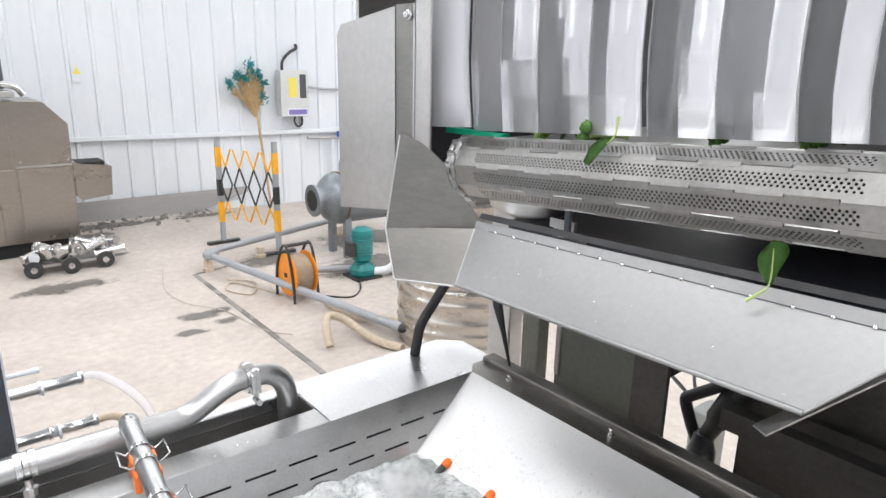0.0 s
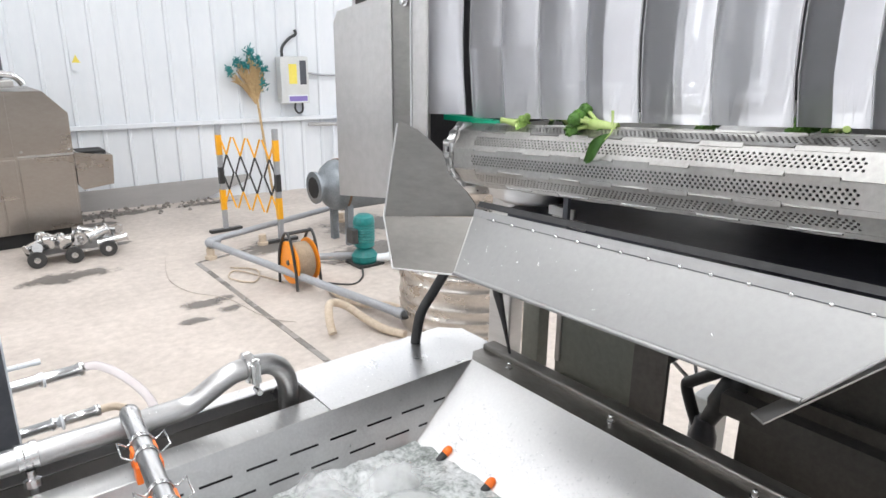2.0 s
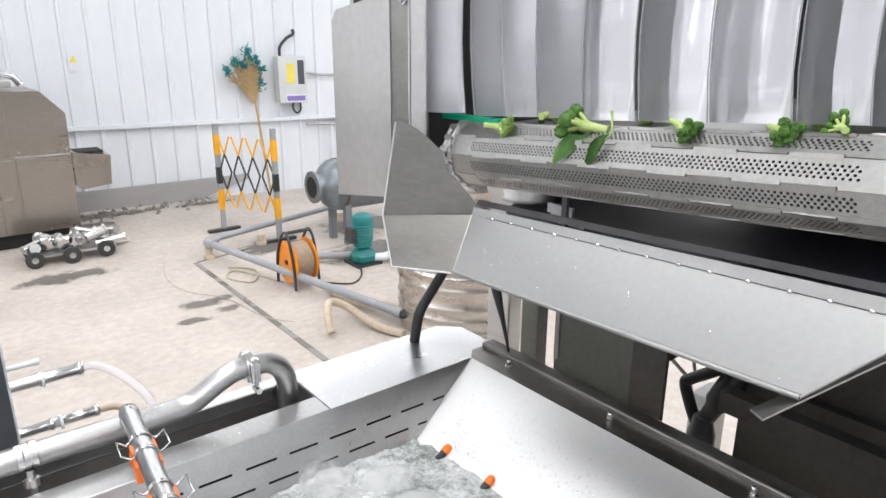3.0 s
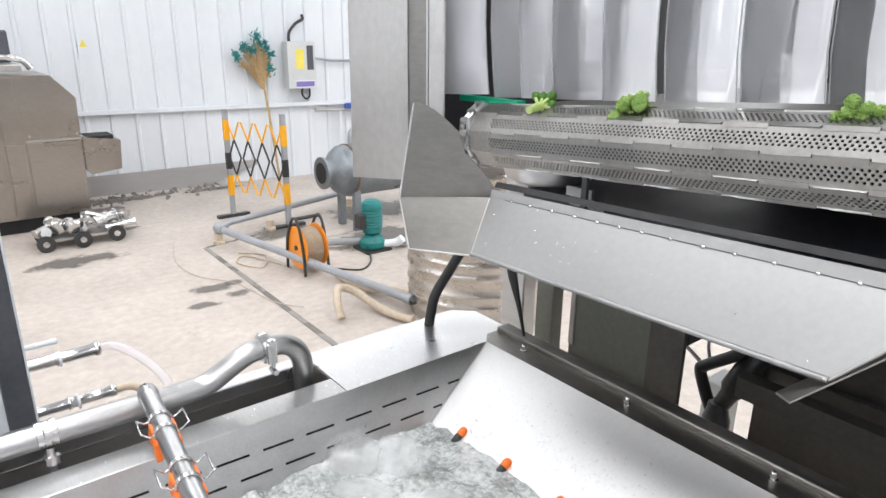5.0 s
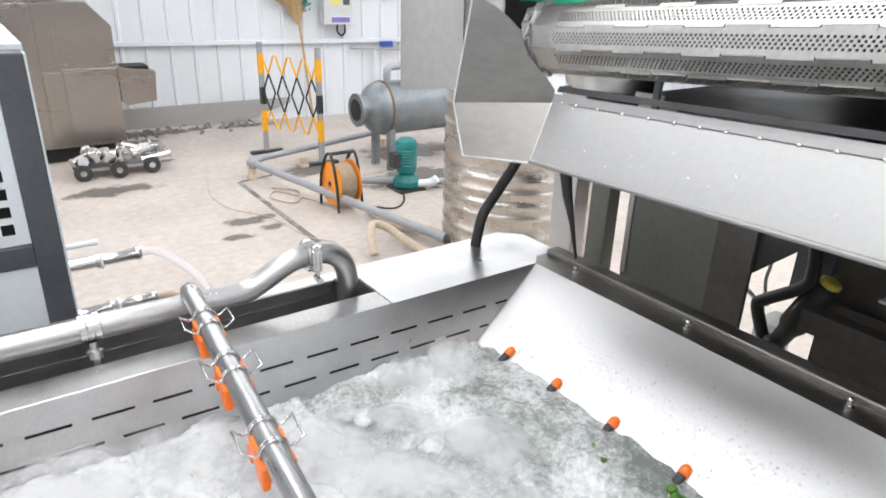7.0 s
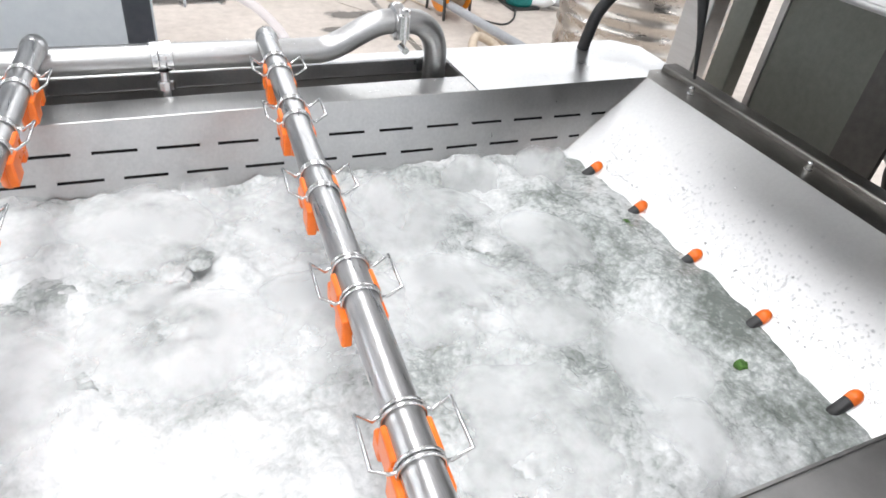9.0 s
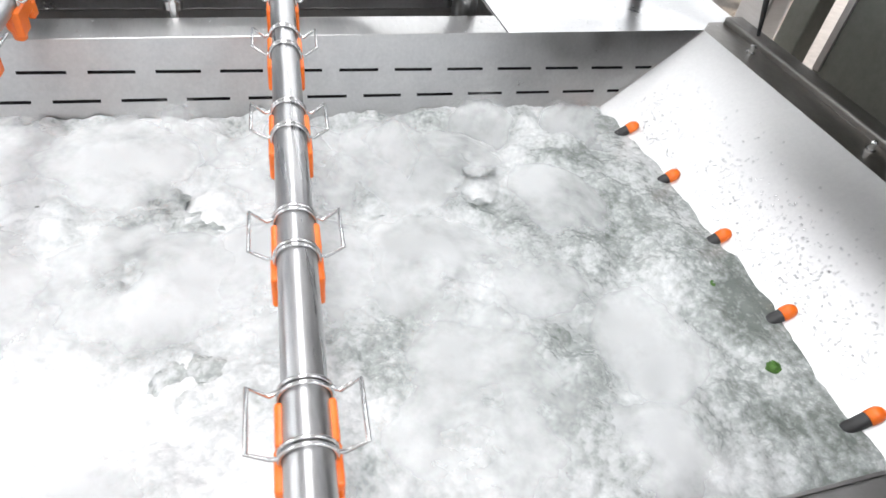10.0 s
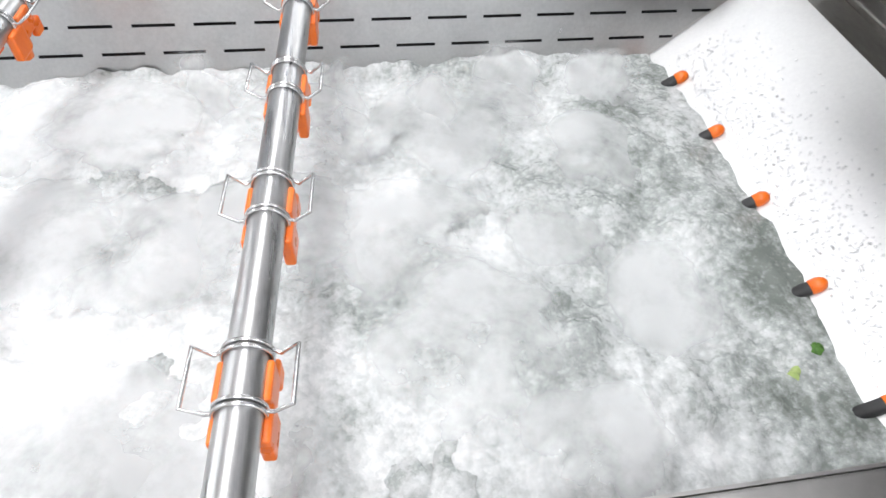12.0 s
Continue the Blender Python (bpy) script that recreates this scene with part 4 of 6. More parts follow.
# ---- machines and clutter behind ----
def left_machine():
    th = thing("steel_machine", "large brushed stainless food machine with sloped shoulder by the wall", "machine")
    part("body", plate(bmesh.new(), [(-2.2, 5.67, 0.14), (0.14, 5.67, 0.14), (0.155, 5.67, 1.176), (-0.02, 5.67, 1.37), (-2.2, 5.67, 1.40)], (0, 0.9, 0)), STEEL_WARM, th)
    part("panel", boxed(-0.285, 0.125, 5.655, 5.669, 0.16, 0.80, bevel=0.004), STEEL_WARM, th)
    part("panel", boxed(-0.44, -0.305, 5.652, 5.669, 0.15, 0.80, bevel=0.004), STEEL_WARM, th)
    part("panel", boxed(-0.44, -0.305, 5.655, 5.669, 0.83, 1.36, bevel=0.004), STEEL_WARM, th)
    part("panel", boxed(-1.2, -0.455, 5.655, 5.669, 0.16, 1.36, bevel=0.004), STEEL_WARM, th)
    for x, z in ((-0.25, 0.86), (0.12, 0.86), (0.12, 0.2)):
        part("bolt_head", lathe(bmesh.new(), (x, 5.668, z), (0, -1, 0), [(0, 0.012), (0.006, 0.010)], 10), STEEL_DULL, th)
    part("seam", boxed(-0.285, 0.15, 5.66, 5.669, 0.81, 0.825), STEEL_DULL, th)
    bm = bmesh.new()
    plate(bm, [(0.16, 5.7, 0.82), (0.48, 5.7, 0.77), (0.46, 5.7, 0.50), (0.2, 5.7, 0.47), (0.16, 5.7, 0.52)], (0, 0.35, 0))
    part("chute", bm, STEEL_WARM, th, "short steel outlet chute")
    # black block painted as the shaded inside of the chute
    part("chute_mouth", boxed(0.19, 0.43, 5.74, 6.0, 0.76, 0.815), SHADE_DARK, th)
    # black block added where only the machine's shadow lies
    part("base", boxed(-2.1, 0.05, 5.75, 6.5, 0.0, 0.139), SHADE_DARK, th, "block coloured as the shadow under the machine")
    part("top_fitting", boxed(-0.6, -0.20, 5.8, 6.1, 1.40, 1.46, bevel=0.01), STEEL_DULL, th)
    part("top_pipe", tube(bmesh.new(), smooth_path([(-0.5, 5.9, 1.46), (-0.45, 5.9, 1.52), (-0.2, 5.9, 1.50), (-0.12, 5.9, 1.42)], 5), 0.03, 10), STEEL_BRIGHT, th, "", smooth=True)
    part("top_motor", boxed(-0.7, -0.25, 5.9, 6.15, 1.47, 1.74, bevel=0.02), CAB_DARK, th, "dark motor housing")


left_machine()


def fence():
    th = thing("folding_barrier", "yellow and black folding safety barrier standing open on the floor", "barrier")
    A, B = Vector((1.310, 5.20, 0)), Vector((1.585, 4.53, 0))
    for q in (A, B):
        post = part("post", boxed(q.x - 0.022, q.x + 0.022, q.y - 0.022, q.y + 0.022, 0.03, 1.05, bevel=0.003), GREY_PIPE, th, "striped steel post")
        for (z0, z1), mt in zip(((0.22, 0.42), (0.48, 0.64), (0.76, 0.95)), (YELLOW, BLACK_PAINT, YELLOW)):
            part("stripe", boxed(q.x - 0.0235, q.x + 0.0235, q.y - 0.0235, q.y + 0.0235, z0, z1), mt, post)
        part("foot", boxed(q.x - 0.16, q.x + 0.16, q.y - 0.03, q.y + 0.03, 0.0, 0.03, bevel=0.004), BLACK_PAINT, th)
    n = 4
    for k in range(n):
        for sgn in (0, 1):
            for lev, (z0, z1) in enumerate(((0.26, 0.60), (0.60, 0.94))):
                p = A.lerp(B, (k + 0.10) / n)
                q = A.lerp(B, (k + 0.95) / n)
                za, zb = (z0, z1) if sgn else (z1, z0)
                a, b = Vector((p.x, p.y, za)), Vector((q.x, q.y, zb))
                mid = a.lerp(b, 0.5)
                for e, f in ((a, mid), (mid, b)):
                    outer = (e.z + f.z) / 2 > 0.77 or (e.z + f.z) / 2 < 0.43
                    part("lattice_bar", tube(bmesh.new(), [e, f], 0.0085, 6), YELLOW if outer else BLACK_PAINT, th)


fence()


def floor_pipes():
    th = thing("floor_pipe", "grey steel pipe run on short feet across the floor", "pipe")
    c = Vector((0.87, 4.42, 0.14))
    e = Vector((1.335, 2.18, 0.10))
    part("pipe_run", tube(bmesh.new(), [c, e], 0.03, 14), GREY_PIPE, th, "", smooth=True)
    part("pipe_run", tube(bmesh.new(), [c + Vector((0.02, 0.06, 0)), Vector((2.9, 5.05, 0.16))], 0.028, 14), GREY_PIPE, th, "", smooth=True)
    part("elbow", tube(bmesh.new(), smooth_path([c - Vector((-0.02, 0.1, 0)), c, c + Vector((0.1, 0.05, 0))], 6), 0.036, 14), GREY_PIPE, th, "", smooth=True)
    for q in (c, Vector((1.4, 4.55, 0.14)), Vector((2.4, 4.85, 0.14))):
        part("foot", lathe(bmesh.new(), (q.x, q.y - 0.02, 0), (0, 0, 1), [(0, 0.05), (0.03, 0.05), (0.035, 0.035), (0.10, 0.035)], 14), HOSE_TAN, th, "rusty pipe foot")
    part("coupling", lathe(bmesh.new(), e, (c - e), [(0, 0.036), (0.06, 0.036)], 14), GREY_PIPE, th)
    h = thing("black_pipe", "dark pipe joint at the end of a grey floor pipe", "pipe")
    part("run", tube(bmesh.new(), smooth_path([e, e + Vector((0.1, -0.15, 0)), e + Vector((0.5, -0.2, 0.02))], 6), 0.032, 12), BLACK_PAINT, h, "", smooth=True)
    s = solid("suction_hose", tube(bmesh.new(), smooth_path([(0.90, 2.34, 0.028), (0.92, 2.42, 0.11), (0.99, 2.52, 0.155), (1.09, 2.50, 0.12), (1.15, 2.36, 0.06), (1.19, 2.20, 0.035), (1.25, 2.05, 0.030)], 10), 0.027, 14), HOSE_TAN, "tan flexible hose looped on the concrete", "hose", smooth=True)
    solid("hose_run", tube(bmesh.new(), smooth_path([(1.30, 3.12, 0.026), (1.27, 2.90, 0.026), (1.31, 2.64, 0.03), (1.40, 2.52, 0.05), (1.43, 2.38, 0.06), (1.41, 2.25, 0.05), (1.45, 2.12, 0.03)], 8), 0.023, 12), HOSE_TAN, "tan hose lying on the floor", "hose", smooth=True)


floor_pipes()


def hose_reel():
    th = thing("cable_reel", "orange cable reel with black carrying frame on the floor", "cable reel", pose(1.18, 3.34, 0, 0, 0, 2))
    for s in (-0.085, 0.085):
        part("flange", lathe(bmesh.new(), (s - 0.006, 0, 0.20), (1, 0, 0), [(0, 0.145), (0.003, 0.163), (0.010, 0.165), (0.013, 0.160)], 32), REEL_ORANGE, th, "round orange side plate", smooth=False)
    part("cable", lathe(bmesh.new(), (-0.068, 0, 0.20), (1, 0, 0), [(-0.008, 0.10), (-0.007, 0.135)] + [(0.000 + 0.0125 * k + 0.006 * j, 0.142 if j else 0.130) for k in range(11) for j in (0, 1)] + [(0.144, 0.10)], 28), HOSE_TAN, th, "wound yellow-brown cable", smooth=True)
    for s in (-0.1, 0.1):
        part("frame", tube(bmesh.new(), smooth_path([(s, -0.14, 0.012), (s, -0.12, 0.2), (s, -0.06, 0.40), (s, 0.02, 0.42), (s, 0.12, 0.25), (s, 0.14, 0.012)], 6), 0.011, 8), BLACK_PAINT, th, "black tube frame", smooth=True)
    part("handle", tube(bmesh.new(), [(-0.1, -0.02, 0.43), (0.1, -0.02, 0.43)], 0.014, 8), BLACK_PAINT, th)
    part("axle", tube(bmesh.new(), [(-0.1, 0, 0.2), (0.1, 0, 0.2)], 0.02, 10), BLACK_PAINT, th)


hose_reel()


def pump():
    th = thing("water_pump", "teal vertical electric pump with white fittings on the floor", "pump", pose(1.86, 3.5, 0))
    part("motor", lathe(bmesh.new(), (0, 0, 0.14), (0, 0, 1), [(0, 0.06), (0.02, 0.085), (0.05, 0.085)] + [(0.06 + 0.012 * k, 0.092 if k % 2 else 0.085) for k in range(14)] + [(0.24, 0.09), (0.27, 0.08), (0.29, 0.05)], 24), TEAL, th, "finned teal motor")
    part("casing", lathe(bmesh.new(), (0, 0, 0.02), (0, 0, 1), [(0, 0.10), (0.02, 0.11), (0.06, 0.11), (0.10, 0.08), (0.119, 0.06)], 24), TEAL, th)
    part("terminal_box", boxed(-0.14, -0.085, -0.05, 0.05, 0.2, 0.32, bevel=0.006), BLACK_PAINT, th)
    part("inlet", tube(bmesh.new(), smooth_path([(0.07, -0.06, 0.05), (0.16, -0.12, 0.06), (0.2, -0.16, 0.10)], 6), 0.035, 12), CLADDING, th, "white pipe elbow", smooth=True)
    part("outlet", tube(bmesh.new(), [(0.0, 0.05, 0.06), (-0.35, 0.25, 0.06)], 0.03, 12), GREY_PIPE, th, "", smooth=True)
    part("discharge", tube(bmesh.new(), [(0.2, -0.05, 0.05), (0.75, -0.45, 0.06)], 0.03, 12), GREY_PIPE, th, "", smooth=True)
    part("base", boxed(-0.12, 0.12, -0.12, 0.12, 0.0, 0.02), BLACK_PAINT, th)


pump()


def vessel():
    th = thing("pressure_vessel", "grey painted horizontal steel vessel with open flanged end", "vessel")
    y, z = 4.2, 0.545
    part("shell", lathe(bmesh.new(), (1.80, y, z), (1, 0, 0), [(0.0, 0.10), (0.05, 0.10), (0.07, 0.13), (0.11, 0.19), (0.17, 0.23), (0.24, 0.238), (1.6, 0.238), (1.72, 0.2), (1.8, 0.1)], 40), TANK_GREY, th, "", smooth=True)
    fl = part("flange", lathe(bmesh.new(), (1.775, y, z), (1, 0, 0), [(0, 0.10), (0.001, 0.145), (0.024, 0.145), (0.025, 0.10)], 32), TANK_GREY, th)
    # black disc painted as the bore's shaded depth
    part("bore", lathe(bmesh.new(), (1.772, y, z), (1, 0, 0), [(0, 0.096), (0.002, 0.096)], 32), SHADE_DARK, fl, "disc coloured as the shade in the open bore")
    for x0, w in ((2.02, 0.02), (3.2, 0.02)):
        part("weld_band", lathe(bmesh.new(), (x0, y, z), (1, 0, 0), [(0, 0.236), (0.002, 0.242), (w, 0.242), (w + 0.002, 0.236)], 40), RUST, th, "rusty weld seam", smooth=True)
    for x in (2.05, 2.9):
        for s in (-0.14, 0.14):
            part("leg", boxed(x - 0.03, x + 0.03, y + s - 0.03, y + s + 0.03, 0, z - 0.16), TANK_GREY, th)
    part("top_pipe", tube(bmesh.new(), smooth_path([(2.1, y, z + 0.2), (2.1, y, z + 0.33), (2.2, y, z + 0.36), (2.7, y, z + 0.36)], 6), 0.035, 12), GREY_PIPE, th, "", smooth=True)
    part("valve", lathe(bmesh.new(), (2.35, y, z + 0.36), (0, 0, 1), [(0, 0.05), (0.06, 0.06), (0.10, 0.03), (0.16, 0.03), (0.17, 0.06), (0.19, 0.06)], 16), STEEL_WARM, th)


vessel()


def barrel(x, y, r, h, label):
    th = thing("steel_barrel", label, "barrel", pose(x, y, 0))
    prof = [(0, r * 0.97), (0.02, r)]
    z = 0.06
    while z < h - 0.10:
        prof += [(z, r), (z + 0.008, r + 0.005), (z + 0.020, r + 0.009), (z + 0.032, r + 0.005), (z + 0.040, r)]
        z += 0.075 if (z * 10) % 3 < 2 else 0.12
    prof += [(h - 0.03, r), (h - 0.029, r * 0.97)]
    part("shell", lathe(bmesh.new(), (0, 0, 0), (0, 0, 1), prof, 64), STEEL_BARREL, th, "", smooth=True)
    part("rim_band", lathe(bmesh.new(), (0, 0, h - 0.0285), (0, 0, 1), [(0, r - 0.01), (0.001, r + 0.010), (0.010, r + 0.014), (0.022, r + 0.014), (0.028, r + 0.006), (0.0285, r - 0.012)], 64), STEEL, th, "rolled steel rim", smooth=True)
    part("lid", lathe(bmesh.new(), (0, 0, h - 0.027), (0, 0, 1), [(0, r - 0.013), (0.004, r - 0.013)], 64), STEEL_DULL, th)


barrel(1.79, 2.05, 0.47, 1.06, "wide ribbed shiny stainless barrel standing behind the tank")


def trolley():
    th = thing("fitting_pile", "pile of bright metal fittings on a low wheeled frame", "metal fittings", pose(-0.02, 5.15, 0))
    rng = random.Random(3)
    part("frame", boxed(-0.35, 0.3, -0.12, 0.12, 0.07, 0.09), STEEL_DULL, th)
    for x, y in ((-0.32, -0.16), (-0.05, -0.18), (0.22, -0.14), (-0.3, 0.16)):
        w = part("wheel", lathe(bmesh.new(), (x, y - 0.015, 0.07), (0, 1, 0), [(0, 0.05), (0.003, 0.07), (0.027, 0.07), (0.03, 0.05)], 20), BLACK_PAINT, th)
        part("hub", lathe(bmesh.new(), (x, y - 0.018, 0.07), (0, 1, 0), [(0, 0.025), (0.004, 0.028)], 12), STEEL_BRIGHT, w)
    for k in range(16):
        a = rng.uniform(0, math.pi)
        c = Vector((rng.uniform(-0.3, 0.35), rng.uniform(-0.13, 0.13), rng.uniform(0.12, 0.2)))
        d = Vector((math.cos(a), math.sin(a), rng.uniform(-0.3, 0.3))) * rng.uniform(0.05, 0.12)
        r = rng.uniform(0.02, 0.04)
        bm = bmesh.new()
        L = (2 * d).length
        lathe(bm, c - d, d, [(0, r * 1.4), (0.012, r * 1.4), (0.013, r), (L - 0.013, r), (L - 0.012, r * 1.4), (L, r * 1.4)], 14)
        part("fitting", bm, STEEL_BRIGHT, th, "bright pipe fitting", smooth=False)


trolley()


def wall_things():
    # switch box, in wall space (x along the wall, y out is negative)
    def W(x):
        return (x - 0.453) * 1.007

    th = thing("switch_box", "grey wall-mounted electrical switch box with yellow label", "electrical box", HALL)
    x0, x1 = W(2.605), W(2.95)
    part("body", boxed(x0, x1, -0.20, -0.027, 1.10, 1.645, bevel=0.008), BOX_GREY, th)
    part("door_gap", boxed(x1 - 0.11, x1 - 0.03, -0.203, -0.1995, 1.32, 1.60), CAB_DARK, th, "dark window strip")
    part("warning_label", boxed(x0 + 0.10, x0 + 0.20, -0.203, -0.2005, 1.33, 1.56), YELLOW_LABEL, th, "yellow label")
    part("name_plate", boxed(x0 + 0.08, x1 - 0.02, -0.203, -0.2005, 1.11, 1.20), CLADDING, th)
    part("purple_strip", boxed(x0 + 0.09, x1 - 0.03, -0.2055, -0.2033, 1.125, 1.185), PURPLE, th, "purple printed strip")
    part("supply_cable", tube(bmesh.new(), smooth_path([(x0 + 0.06, -0.1, 1.645), (x0 + 0.07, -0.1, 1.75), (x0 + 0.16, -0.09, 1.85), (x0 + 0.26, -0.05, 1.90), (x0 + 0.26, -0.03, 1.95)], 6), 0.018, 8), BLACK_PAINT, th, "black supply cable", smooth=True)
    part("lower_cable", tube(bmesh.new(), smooth_path([(x0 + 0.2, -0.1, 1.10), (x0 + 0.19, -0.1, 1.03), (x0 + 0.24, -0.08, 0.97), (x0 + 0.30, -0.06, 1.0), (x0 + 0.3, -0.06, 1.1)], 6), 0.012, 8), BLACK_PAINT, th, "", smooth=True)
    # broom hung upside down
    th = thing("broom", "upside-down straw broom with teal bristles leaning on the wall", "broom", HALL)
    bx = W(2.27)
    part("stick", tube(bmesh.new(), [(bx + 0.16, -0.16, 0.02), (bx + 0.06, -0.11, 1.16)], 0.015, 8), STRAW, th)
    rng = random.Random(8)
    bunches = ((-0.23, 1.47), (-0.14, 1.57), (-0.06, 1.54), (0.0, 1.68), (0.03, 1.60), (0.10, 1.58), (0.15, 1.50), (0.13, 1.33))
    bm = bmesh.new()
    for k in range(220):
        dx, z = bunches[k % 8]
        root = Vector((bx + 0.05 + rng.uniform(-0.015, 0.015), -0.11, 1.10))
        mid = Vector((bx + 0.03 + 0.35 * dx + rng.uniform(-0.04, 0.04), -0.12 + rng.uniform(-0.03, 0.03), 1.30 + rng.uniform(-0.03, 0.03)))
        tip = Vector((bx + 0.9 * dx + rng.uniform(-0.035, 0.035), -0.13 + rng.uniform(-0.04, 0.04), z - rng.uniform(0.0, 0.10)))
        tube(bm, [root, mid, tip], 0.004, 4)
    part("straw_head", bm, STRAW, th, "spread straw fibres")
    for dx, z in bunches:
        bm = bmesh.new()
        for k in range(46):
            c = Vector((bx + dx + rng.gauss(0, 0.022), -0.13 + rng.gauss(0, 0.02), z + rng.gauss(0, 0.03)))
            d = Vector((rng.gauss(0, 0.5) + 2 * dx, rng.uniform(-0.7, 0.2), rng.uniform(-0.3, 1))).normalized() * rng.uniform(0.025, 0.055)
            rod(bm, c, c + d, 0.009, 0.003, 5)
        part("bristle_tuft", bm, BROOM_TEAL, th, "ragged tuft of teal plastic bristles")
    th = thing("wall_pipe", "thin grey conduit fixed to the white wall", "pipe", HALL)
    part("run", tube(bmesh.new(), [(W(2.98), -0.05, 1.45), (W(3.2), -0.05, 1.42), (W(4.6), -0.05, 1.40)], 0.014, 8), GREY_PIPE, th)
    th = thing("tap_pipe", "wall pipe with a blue-handled valve", "valve", HALL)
    part("run", tube(bmesh.new(), [(W(2.95), -0.1, 0.83), (W(3.7), -0.1, 0.80)], 0.022, 10), STEEL_DULL, th)
    part("handle", boxed(W(3.33), W(3.5), -0.16, -0.12, 0.83, 0.90, bevel=0.01), BLUE, th, "blue valve handle")
    part("drop", tube(bmesh.new(), [(W(3.28), -0.1, 0.8), (W(3.28), -0.1, 0.0)], 0.02, 10), CLADDING, th)


wall_things()


def cabinet():
    th = thing("control_cabinet", "dark grey framed cabinet with pale perforated panels beside the tank", "cabinet")
    x1, y0, y1, top = -0.876, 0.40, 1.1, 1.50
    w = 0.052
    part("post", boxed(x1 - w, x1 - 0.004, y0, y0 + 0.05, 0.0, top, bevel=0.003), CAB_DARK, th)
    part("post", boxed(x1 - 0.9, x1 - 0.9 + w, y0, y0 + 0.05, 0.0, top, bevel=0.003), CAB_DARK, th)
    part("rail", boxed(x1 - 0.9 + w, x1 - w, y0, y0 + 0.05, top - 0.05, top, bevel=0.003), CAB_DARK, th)
    part("rail", boxed(x1 - 0.9 + w, x1 - w, y0, y0 + 0.05, 1.105, 1.15, bevel=0.003), CAB_DARK, th)
    part("rail", boxed(x1 - 0.9 + w, x1 - w, y0, y0 + 0.05, 0.0, 0.1, bevel=0.003), CAB_DARK, th)
    part("side_panel", boxed(x1 - 0.004, x1, y0 + 0.004, y1, 0.05, top - 0.002), CAB_WHITE, th)
    part("top_panel", boxed(x1 - 0.9, x1, y0 + 0.05, y1, top, top + 0.01), CAB_WHITE, th)
    part("back_panel", boxed(x1 - 0.9, x1 - 0.005, y1 - 0.01, y1, 0.05, top - 0.002), CAB_DARK, th)
    part("lower_panel", boxed(x1 - 0.9 + w, x1 - w - 0.001, y0 + 0.006, y0 + 0.012, 0.1, 1.104), CAB_WHITE, th)
    # upper panel with square holes
    bm = bmesh.new()
    xa, xb, za, zb = x1 - 0.9 + w, x1 - w - 0.001, 1.151, top - 0.051
    px, pz = 0.034, 0.034
    gx0, gz0 = xb - 0.022, za + 0.022
    hs = 0.021
    xs = sorted([xa] + [v for k in range(20) for v in (gx0 - k * px - hs, gx0 - k * px)] + [xb])
    zs = sorted([za] + [v for k in range(8) for v in (gz0 + k * pz, gz0 + k * pz + hs)] + [zb])
    xs = [v for v in xs if xa <= v <= xb]
    for a in range(len(xs) - 1):
        for b in range(len(zs) - 1):
            hole = (len(xs) - 1 - a) % 2 == 0 and b % 2 == 1 and 0 < b < len(zs) - 2
            if not hole:
                bm.faces.new([bm.verts.new(v) for v in ((xs[a], y0 + 0.008, zs[b]), (xs[a + 1], y0 + 0.008, zs[b]), (xs[a + 1], y0 + 0.008, zs[b + 1]), (xs[a], y0 + 0.008, zs[b + 1]))])
    part("vent_panel", bm, CAB_WHITE, th, "pale panel with square vent holes")
    # black sheet paints the cabinet's shaded inside
    part("vent_shade", boxed(xa, xb, y0 + 0.03, y0 + 0.034, za, zb), SHADE_DARK, th, "sheet coloured as the shade behind the vents")
    # pipe stubs on its side
    for z, ln, r, nm in ((1.085, 0.122, 0.0125, "outlet_stub"), (1.126, 0.045, 0.0055, "thin_stub"), (0.977, 0.14, 0.0115, "outlet_stub")):
        bm = bmesh.new()
        lathe(bm, (x1, y0 + 0.02, z), (1, 0, 0.02), [(0, r), (ln * 0.4, r), (ln * 0.41, r * 1.25), (ln * 0.46, r * 1.25), (ln * 0.47, r), (ln, r), (ln + 0.002, r * 1.2), (ln + 0.012, r * 1.2), (ln + 0.014, r * 0.9)], 14)
        part(nm, bm, CLADDING if nm == "thin_stub" else STEEL_BRIGHT, th, "", smooth=True)
    for z, xs in ((1.085, 0.055), (0.977, 0.075)):
        part("cable_tie", lathe(bmesh.new(), (x1 + xs, y0 + 0.02, z), (1, 0, 0.02), [(0, 0.0135), (0.001, 0.0165), (0.005, 0.0165), (0.006, 0.0135)], 14), CLADDING, th, "white plastic tie")
    solid("clear_hose", tube(bmesh.new(), smooth_path([(x1 + 0.128, y0 + 0.02, 1.088), (x1 + 0.16, y0 + 0.015, 1.088), (x1 + 0.20, y0 - 0.03, 1.068), (x1 + 0.232, y0 - 0.09, 1.03), (x1 + 0.24, y0 - 0.14, 0.97), (x1 + 0.24, y0 - 0.16, 0.90)], 8), 0.0095, 12), CLEAR_HOSE, "clear pinkish hose arching from a steel stub", "hose", smooth=True)
    solid("clear_hose", tube(bmesh.new(), smooth_path([(x1 + 0.146, y0 + 0.02, 0.98), (x1 + 0.19, y0 + 0.02, 0.975), (x1 + 0.24, y0 - 0.02, 0.945), (x1 + 0.27, y0 - 0.06, 0.88)], 8), 0.009, 12), HOSE_TAN, "tan hose leaving a steel stub", "hose", smooth=True)


cabinet()


